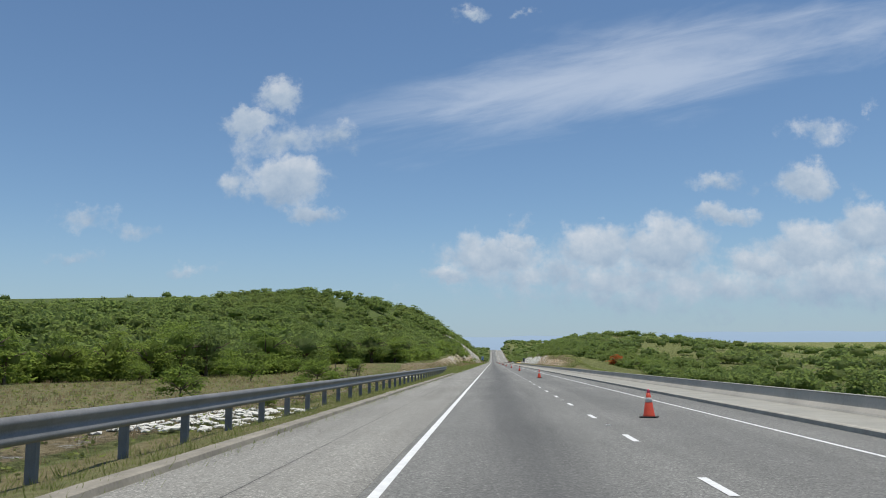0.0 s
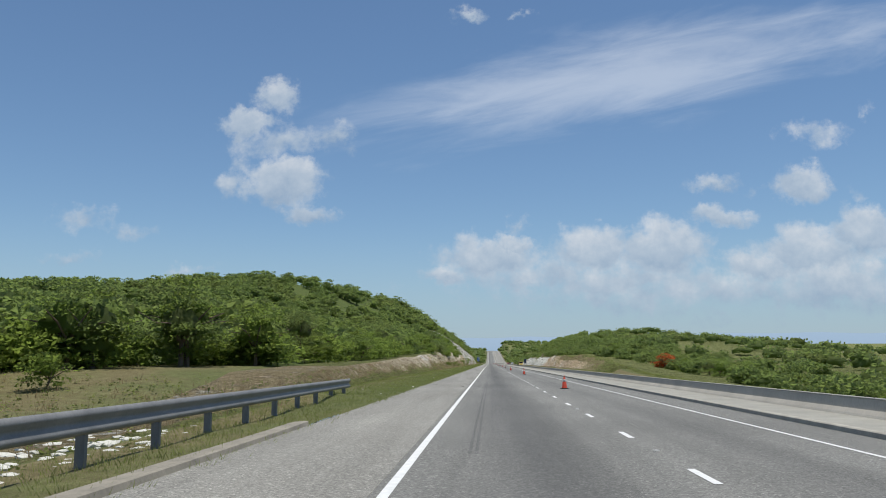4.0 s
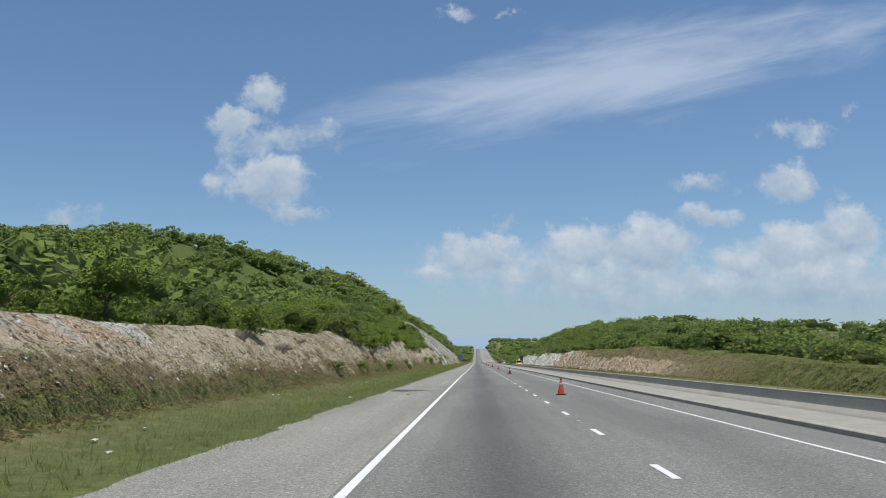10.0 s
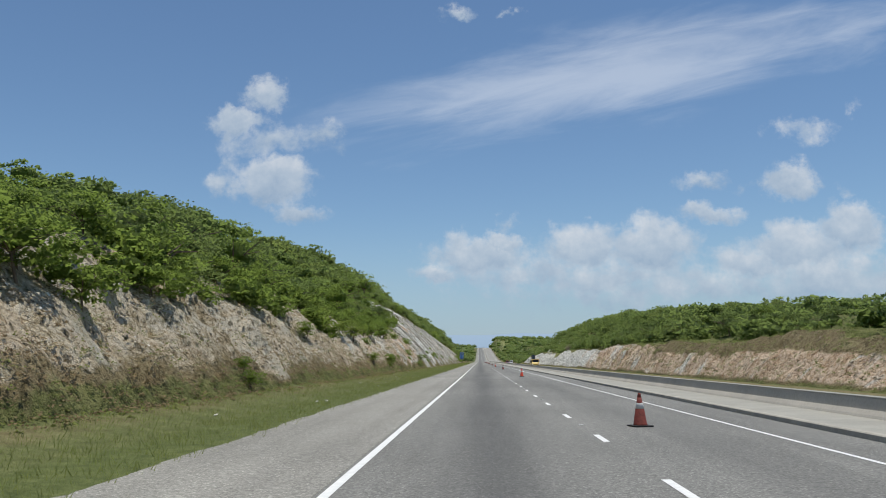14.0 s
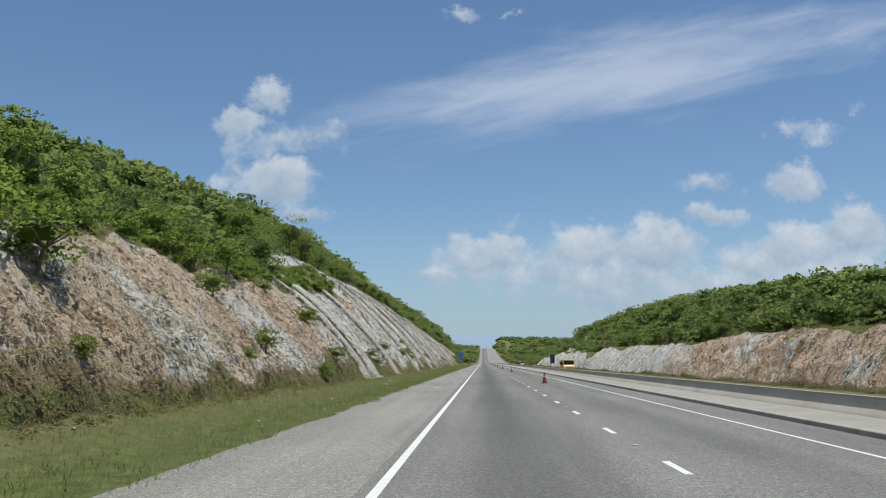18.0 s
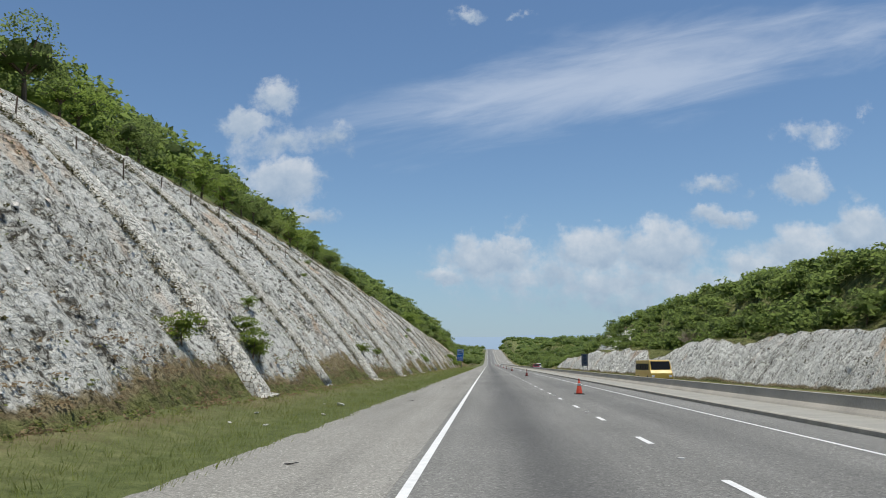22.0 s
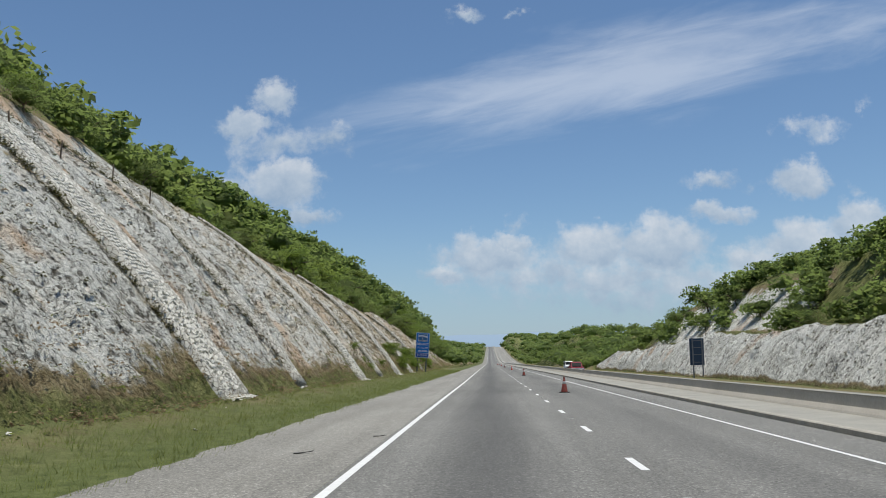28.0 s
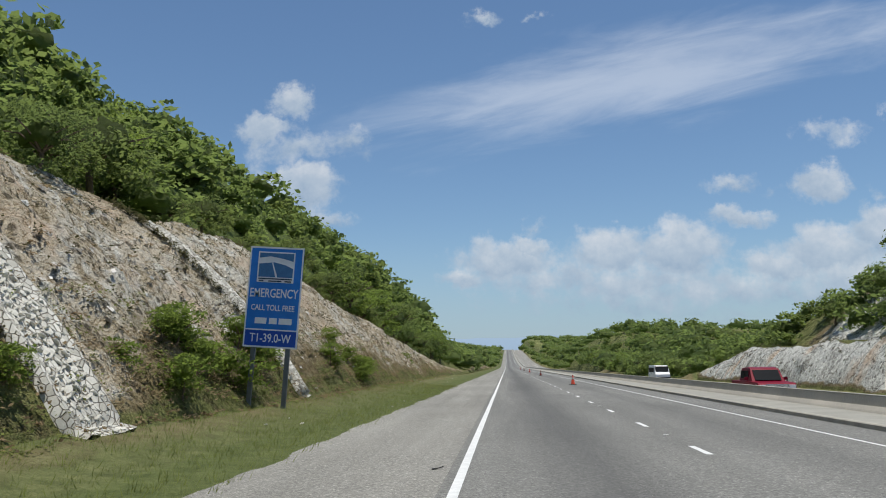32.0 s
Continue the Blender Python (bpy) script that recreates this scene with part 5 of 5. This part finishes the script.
field = np.stack([rng.uniform(-42, -6.5, 3400), rng.uniform(8, 122, 3400), np.zeros(3400), rng.uniform(0.4, 1.1, 3400)], 1)
field[:, 2] = land_z(field[:, 0], field[:, 1])
field[:, 3] *= 0.7
v, f = blades(field, 7, 0.5, 0.5, rng)
tagged(part("field_grass", mesh_of("field_grass", v, f, M_DRY)), "tall dry grass in the field beside the road", "grass", kind="stuff")
green = np.stack([rng.uniform(-34, -6.0, 2300), rng.uniform(8, 122, 2300), np.zeros(2300), rng.uniform(0.3, 0.9, 2300)], 1)
green[:, 2] = land_z(green[:, 0], green[:, 1])
v, f = clumps(green, 10, 0.5, 0.07, rng)
tagged(part("field_weeds", mesh_of("field_weeds", v, f, M_GRASS)), "green weeds behind the guard rail", "weeds", kind="stuff")
v, f = blades(verge_spots(56000, -5, 705, -7.0, -2.85, 0.25, 0.75), 5, 0.24, 0.7, rng)
tagged(part("verge_grass", mesh_of("verge_grass", v, f, M_GRASS)), "short green grass along the shoulder", "grass", kind="stuff")
sp = np.concatenate([verge_spots(4200, 215, 740, -8.2, -6.4, 0.3, 0.8), face_spots(500, 645, 705, 0.0, 0.28, 0.5, 1.2), face_spots(2300, 215, 760, 0.0, 0.26, 0.5, 1.3, 1.2), face_spots(300, 125, 215, 0.0, 0.9, 0.2, 0.6), face_spots(900, 240, 420, 0.1, 1.0, 0.4, 1.1), face_spots(900, 420, 720, 0.2, 1.0, 0.2, 0.5)])
v, f = clumps(sp, 14, 0.26, 0.05, rng)
tagged(part("dry_weeds", mesh_of("dry_weeds", v, f, M_DRY)), "brown dry weeds at the foot of the cut", "weeds", kind="stuff")
sp = np.concatenate([verge_spots(2600, 118, 740, -8.0, -6.2, 0.25, 0.7), face_spots(500, 645, 705, 0.0, 0.26, 0.5, 1.1), face_spots(1200, 125, 760, 0.0, 0.3, 0.4, 0.9, 1.4), face_spots(1100, 220, 430, 0.15, 1.0, 0.5, 1.3)])
v, f = clumps(sp, 14, 0.24, 0.045, rng)
tagged(part("green_weeds", mesh_of("green_weeds", v, f, M_GRASS)), "green weeds growing on the lower slope", "weeds", kind="stuff")


sp = np.concatenate([face_spots(4600, 560, 730, 0.12, 1.0, 0.20, 0.55), face_spots(3800, 420, 560, 0.12, 1.0, 0.12, 0.42)])
v, f = clumps(sp, 9, 0.6, 0.05, rng)
tagged(part("rock_plants", mesh_of("rock_plants", v, f, M_SCRUB)), "tiny dark plants dotted over the rock face", "plants", kind="stuff")


sp = np.concatenate([bank_spots(2600, 150, 440, 0.5, 1.5, 0.4, 1.0), bank_spots(900, 240, 470, 0.0, 0.5, 0.3, 0.7)])
v, f = clumps(sp, 10, 0.45, 0.07, rng)
tagged(part("bank_grass", mesh_of("bank_grass", v, f, M_GRASS)), "tufts of green and dry grass on the opposite bank", "grass", kind="stuff")
sp = np.concatenate([bank_spots(700, 470, 750, 0.1, 1.05, 0.25, 0.7), bank_spots(420, 440, 750, 0.9, 1.3, 0.6, 1.3), bank_spots(500, 240, 470, 0.1, 1.1, 0.3, 0.8)])
v, f = clumps(sp, 11, 0.6, 0.075, rng)
tagged(part("bank_scrub", mesh_of("bank_scrub", v, f, M_SCRUB)), "dark scrub dotted over the opposite rock cut", "scrub", kind="stuff")


# a dark line of weeds and stand-in shade along each drain's near edge
sp = np.concatenate([np.array([(TOE_L - f * float(cut_left(yc)), yc + e * (wide / 2 + 0.16) + rng.normal(0, 0.05), 0.0, rng.uniform(0.25, 0.55)) for f in rng.uniform(0.05, 0.97, 170) for e in (-1, -1, 1)]) for yc, wide in CHUTES])
sp[:, 2] = left_z(sp[:, 0], sp[:, 1])
v, f = clumps(sp, 6, 0.7, 0.05, rng)
tagged(part("gutter_weeds", mesh_of("gutter_weeds", v, f, M_SCRUB)), "dark weeds and stand-in shade along the edges of the stone drains", "weeds", kind="stuff")


def shrub_row(spots, label, group):
    for x, y, z, s in spots:
        if near_chute(y) > 0.01 and x > -40 and y > 400:
            continue
        t, c = BUSH[rng.randint(0, 3)]
        plant_tree("shrub", x, y, z, t, c, s, rng.uniform(0, 360), label, "shrub", group)


woods("slope_thicket", np.concatenate([grow(face_spots(100, 278, 352, 0.48, 1.0, 0, 1)[:, :3], 0.8, 1.6), grow(face_spots(190, 338, 462, 0.70, 1.0, 0, 1)[:, :3] - (0, 0, 0.15), 0.5, 1.15)]), MID, M_LEAF, "dense green thicket overgrowing the upper slope", "thicket")
shrub_row(face_spots(48, 284, 425, 0.35, 1.0, 0.7, 1.5), "low green shrub rooted in the cut slope", "shrubs on the slope")
shrub_row(face_spots(26, 425, 720, 0.1, 1.0, 0.25, 0.6), "small green shrub on the bare rock slope", "shrubs on the slope")
shrub_row(np.concatenate([face_spots(46, 250, 700, 0.02, 0.16, 0.45, 0.85), face_spots(40, 648, 690, 0.01, 0.20, 0.5, 1.0)]), "scrubby green bush at the foot of the cut", "bushes at the foot of the slope")
sp = np.array([(-7.6, 34, -0.4, 0.5), (-8.4, 44, -0.4, 0.7), (-9.5, 48, -0.4, 0.8), (-8.0, 57, -0.4, 0.5), (-10.5, 63, -0.4, 0.9), (-9.0, 72, -0.4, 0.6), (-13.5, 40, -0.4, 1.3), (-17, 52, -0.4, 1.0), (-21, 78, -0.3, 1.6), (-19, 95, -0.2, 1.2), (-15, 102, -0.1, 1.5), (-28, 70, -0.3, 1.3), (-24, 110, 0.0, 1.5), (-18, 118, 0.2, 1.3), (-13.1, 69.7, -0.5, 1.75), (-12.0, 72.5, -0.5, 1.2), (-22.9, 120, -0.2, 1.7), (-25.5, 131, 0.0, 1.9), (-21, 112, -0.2, 1.4), (-30, 98, -0.3, 1.6), (-34, 84, -0.3, 1.5)])
shrub_row([(-9.6, 244.5, float(left_z(-9.6, 244.5)[0]) - 0.1, 1.35), (-10.4, 246.3, float(left_z(-10.4, 246.3)[0]) - 0.1, 1.0)], "dark green bush on the crest of the bank", "bushes on the bank")
shrub_row(sp, "lone green shrub in the dry field", "shrubs in the field")

M_DEAD = worn("dead_grey_twigs", (0.32, 0.265, 0.205), 0.95, 0.3, 3.0)


def dead_mesh(seed, radius, tall, twigs):
    """A bare shrub: a fan of forking twigs."""
    r = random.Random(seed)
    bm = bmesh.new()
    for k in range(twigs):
        a, lean = r.uniform(0, 6.28), r.uniform(0.1, 0.95)
        mid = Vector((math.cos(a) * radius * lean * 0.5, math.sin(a) * radius * lean * 0.5, tall * r.uniform(0.3, 0.5)))
        limb(bm, (mid.x * 0.1, mid.y * 0.1, -0.2), mid, 0.035, 0.02, 4)
        for j in range(5):
            b = a + r.uniform(-1.1, 1.1)
            end = mid + Vector((math.cos(b) * radius * 0.5, math.sin(b) * radius * 0.5, tall * r.uniform(0.1, 0.55) * (1.15 - lean * 0.6)))
            limb(bm, mid, end, 0.018, 0.006, 3)
            for i in range(3):
                tip = end + Vector((r.uniform(-1, 1), r.uniform(-1, 1), r.uniform(-0.2, 1))) * radius * 0.22
                limb(bm, mid.lerp(end, 0.6), tip, 0.010, 0.004, 3)
    me = bpy.data.meshes.new("twigs")
    bm.to_mesh(me)
    bm.free()
    me.materials.append(M_DEAD)
    return me


DEAD = [dead_mesh(5, 2.6, 4.2, 44), dead_mesh(6, 1.0, 1.3, 26), dead_mesh(7, 1.2, 1.1, 26)]
for k, (x, y) in enumerate(((33.3, 576.0), (34.6, 571.5))):
    ob = tagged(new("dead_shrub", DEAD[0]), "leafless grey shrub above the opposite rock cut", "dead shrub", "dead shrubs")
    ob.matrix_basis = pose(x, y, float(land_z(x, y)) - 0.2, 0, 0, 80 * k) @ Matrix.Scale(1.0 - 0.25 * k, 4)
for k, (x, y, z, size) in enumerate(face_spots(7, 236, 300, 0.2, 0.7, 0.35, 0.55)):
    ob = tagged(new("dead_shrub", DEAD[1 + k % 2]), "dry brown brush on the eroded slope", "dead shrub", "dead shrubs")
    ob.matrix_basis = pose(x, y, z, 0, 0, 47 * k) @ Matrix.Scale(size, 4)

# broken rock standing out of the bare faces
def rubble_on_face(spots, rng):
    n = len(spots)
    corner = np.array([(1, 0, 0), (0, 1, 0), (-1, 0, 0), (0, -1, 0), (0.4, 0.4, 0.55), (-0.45, -0.3, 0.5)], float)
    tri = np.array([(0, 1, 4), (1, 2, 5), (1, 5, 4), (2, 3, 5), (3, 0, 4), (3, 4, 5)])
    size = spots[:, 3]
    v = corner[None] * size[:, None, None] * rng.uniform(0.55, 1.25, (n, 6, 1))
    ang = rng.uniform(0, 6.28, n)
    c, s = np.cos(ang)[:, None], np.sin(ang)[:, None]
    x, y, z = v[..., 0] * c - v[..., 1] * s, v[..., 0] * s + v[..., 1] * c, v[..., 2]
    k = math.sqrt(0.5)
    v = np.stack([(x + z) * k, y, (z - x) * k], -1) + spots[:, None, :3]
    return v.reshape(-1, 3), (tri[None] + 6 * np.arange(n)[:, None, None]).reshape(-1, 3)


def chips(name):
    m, n, s = material(name, 0.95, 0.1)
    geo = n.node("ShaderNodeNewGeometry")
    grain, _ = n.noise(geo.outputs["Position"], 9, 4, 0.7)
    val = n.math("ADD", n.math("MULTIPLY", geo.outputs["Random Per Island"], 0.7), n.math("MULTIPLY", grain, 0.3))
    n.put(s.inputs["Base Color"], n.ramp(val, (0.1, (0.26, 0.21, 0.15)), (0.4, (0.50, 0.46, 0.39)), (0.85, (0.78, 0.75, 0.69))))
    bump(n, s, grain, 0.6, 0.05)
    return m


M_CHIPS = chips("broken_limestone")
sp = np.concatenate([face_spots(6000, 415, 735, 0.12, 1.0, 0.0, 1.0), face_spots(2500, 200, 415, 0.2, 1.0, 0.0, 0.8)])
sp[:, 3] = 0.04 + sp[:, 3] ** 3 * 0.13
sp = sp[near_chute(sp[:, 1]) < 0.1]
v, f = rubble_on_face(sp, rng)
tagged(part("broken_rock", mesh_of("broken_rock", v, f, M_CHIPS)), "broken pale limestone lying over the cut slope", "rubble", kind="stuff")

# loose stones and fallen rock
loose = np.concatenate([verge_spots(110, 120, 740, -6.8, -3.3, 0.06, 0.16), face_spots(90, 210, 740, 0.0, 0.9, 0.08, 0.28)])
for x, y, z, s in loose:
    ob = new("loose_rock", STONES[rng.randint(0, 7)])
    ob.matrix_basis = pose(x, y, z + 0.03, rng.uniform(-20, 20), rng.uniform(-20, 20), rng.uniform(0, 360)) @ Matrix.Scale(s, 4)
    tagged(ob, "loose white limestone rock lying on the slope", "rock", "loose rocks")

# ---------------------------------------------------------------- marks on the road
M_TYRE = asphalt("tar_and_oil", (0.075, 0.073, 0.070), [])
M_MARK = asphalt("tyre_rubber_marks", (0.135, 0.133, 0.125), [])
for x, y0, y1 in ((1.02, 96, 150), (1.42, 100, 144)):
    ys = np.arange(y0, y1, 2.0)
    v, f = swept([(x - 0.09, 0.004), (x - 0.03, 0.004)], ys, xoff=0.05 * np.sin(ys * 0.05))
    part("tyre_mark", mesh_of("tyre_mark", v, f, M_MARK), None, road)
    v, f = swept([(x + 0.02, 0.004), (x + 0.08, 0.004)], ys, xoff=0.05 * np.sin(ys * 0.05))
    part("tyre_mark", mesh_of("tyre_mark", v, f, M_MARK), None, road)
ys = np.arange(-30, 46, 3.0)
v, f = swept([(-1.612, 0.006), (-1.597, 0.006)], ys, xoff=0.05 * fbm(ys * 0.2, 6.0, 3))
part("joint", mesh_of("joint", v, f, M_TYRE), None, road)
bm = bmesh.new()
ring = []
for k in range(28):
    a = 2 * math.pi * k / 28
    r = 1 + 0.25 * math.sin(3 * a + 1) + 0.15 * math.sin(7 * a)
    ring.append(bm.verts.new((-2.0 + 1.0 * r * math.cos(a), 246.6 + 1.3 * r * math.sin(a), 0.008)))
bm.faces.new(ring)
tagged(part("oil_stain", bm, M_TYRE, road), kind="stuff")
stud_mesh = bpy.data.meshes.new("road_stud")
bm = box(-0.05, 0.05, -0.05, 0.05, 0, 0.018, 0.008)
bm.to_mesh(stud_mesh)
bm.free()
stud_mesh.materials.append(M_COLLAR)
for k in range(58):
    ob = part("road_stud", stud_mesh, None, road)
    ob.location = (DASH_X, 4.098 + DASH_STEP * (0.5 + 2 * k), 0)

# ---------------------------------------------------------------- hazy mountains beyond the crest
m_far = bpy.data.materials.new("hazy_mountain_glow")
m_far.use_nodes = True
n = Nodes(m_far.node_tree)
s = m_far.node_tree.nodes["Principled BSDF"]
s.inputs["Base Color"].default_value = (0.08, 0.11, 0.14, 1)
# Bluish emission on the slopes stands in for daylight scattered by haze.
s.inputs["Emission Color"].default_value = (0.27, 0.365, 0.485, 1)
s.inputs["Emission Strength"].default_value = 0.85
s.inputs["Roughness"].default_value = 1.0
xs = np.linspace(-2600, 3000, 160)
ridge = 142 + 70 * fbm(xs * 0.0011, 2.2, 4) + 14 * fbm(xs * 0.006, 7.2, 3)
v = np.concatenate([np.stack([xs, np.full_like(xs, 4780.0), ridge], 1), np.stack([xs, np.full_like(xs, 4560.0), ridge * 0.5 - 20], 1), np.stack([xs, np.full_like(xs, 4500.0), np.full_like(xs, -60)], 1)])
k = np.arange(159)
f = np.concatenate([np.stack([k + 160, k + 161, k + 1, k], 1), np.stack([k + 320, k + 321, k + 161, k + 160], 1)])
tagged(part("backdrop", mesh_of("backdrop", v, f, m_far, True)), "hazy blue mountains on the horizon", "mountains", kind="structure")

# ---------------------------------------------------------------- scraps of tyre on the shoulder, larger rocks on the verge
scrap_mesh = bpy.data.meshes.new("tyre_scrap")
bm = bmesh.new()
rows = []
for k in range(7):
    a = k / 6
    x, w, lift = 0.5 * (a - 0.5), 0.05 + 0.02 * math.sin(a * 7), 0.012 + 0.03 * a * a
    rows.append([bm.verts.new((x, -w, lift)), bm.verts.new((x + 0.02, w, lift)), bm.verts.new((x + 0.02, w * 0.9, lift - 0.010)), bm.verts.new((x, -w * 0.9, lift - 0.010))])
for p, o in zip(rows, rows[1:]):
    for k in range(4):
        bm.faces.new((p[k], p[(k + 1) % 4], o[(k + 1) % 4], o[k]))
bm.faces.new(rows[0][::-1])
bm.faces.new(rows[-1])
bmesh.ops.recalc_face_normals(bm, faces=bm.faces[:])
bm.to_mesh(scrap_mesh)
bm.free()
scrap_mesh.materials.append(M_RUBBER)
for k, (x, y) in enumerate(((-1.46, 416.5), (-1.02, 415.6), (-1.54, 414.9), (-2.84, 395.3), (-2.75, 394.2), (-2.09, 525.5), (-1.87, 452.7), (-2.83, 493.5), (-1.7, 492.7),
                            (-1.39, 560.5), (-0.3, 651.8), (-2.01, 473.9), (-0.3, 576.5), (-1.18, 573.4), (-0.3, 193.3), (-1.54, 240.9), (-0.4, 134.0), (-2.3, 138.5))):
    ob = tagged(new("tyre_scrap", scrap_mesh), "torn black strip of tyre rubber on the shoulder", "tyre scrap", "tyre scraps")
    ob.matrix_basis = pose(x, y, 0.006, 0, 0, (k * 47) % 70 - 35) @ Matrix.Diagonal((0.35 + 0.10 * (k % 5), 0.6, 1, 1))
BOULDERS = [stone_mesh(70 + k, 0.42, 3) for k in range(5)]
for k, (x, y, s) in enumerate(((-5.02, 417.8, 0.45), (-5.2, 423.4, 0.5), (-5.15, 283.0, 0.55), (-4.18, 470.4, 0.4), (-5.6, 425.0, 0.5))):
    ob = tagged(new("verge_rock", BOULDERS[k]), "pale limestone rock lying in the verge grass", "rock", "verge rocks")
    ob.matrix_basis = pose(x, y, 0.02, 8 * k, -6 * k, 60 * k) @ Matrix.Diagonal((s * 0.8, s * 0.6, s * 0.75, 1))
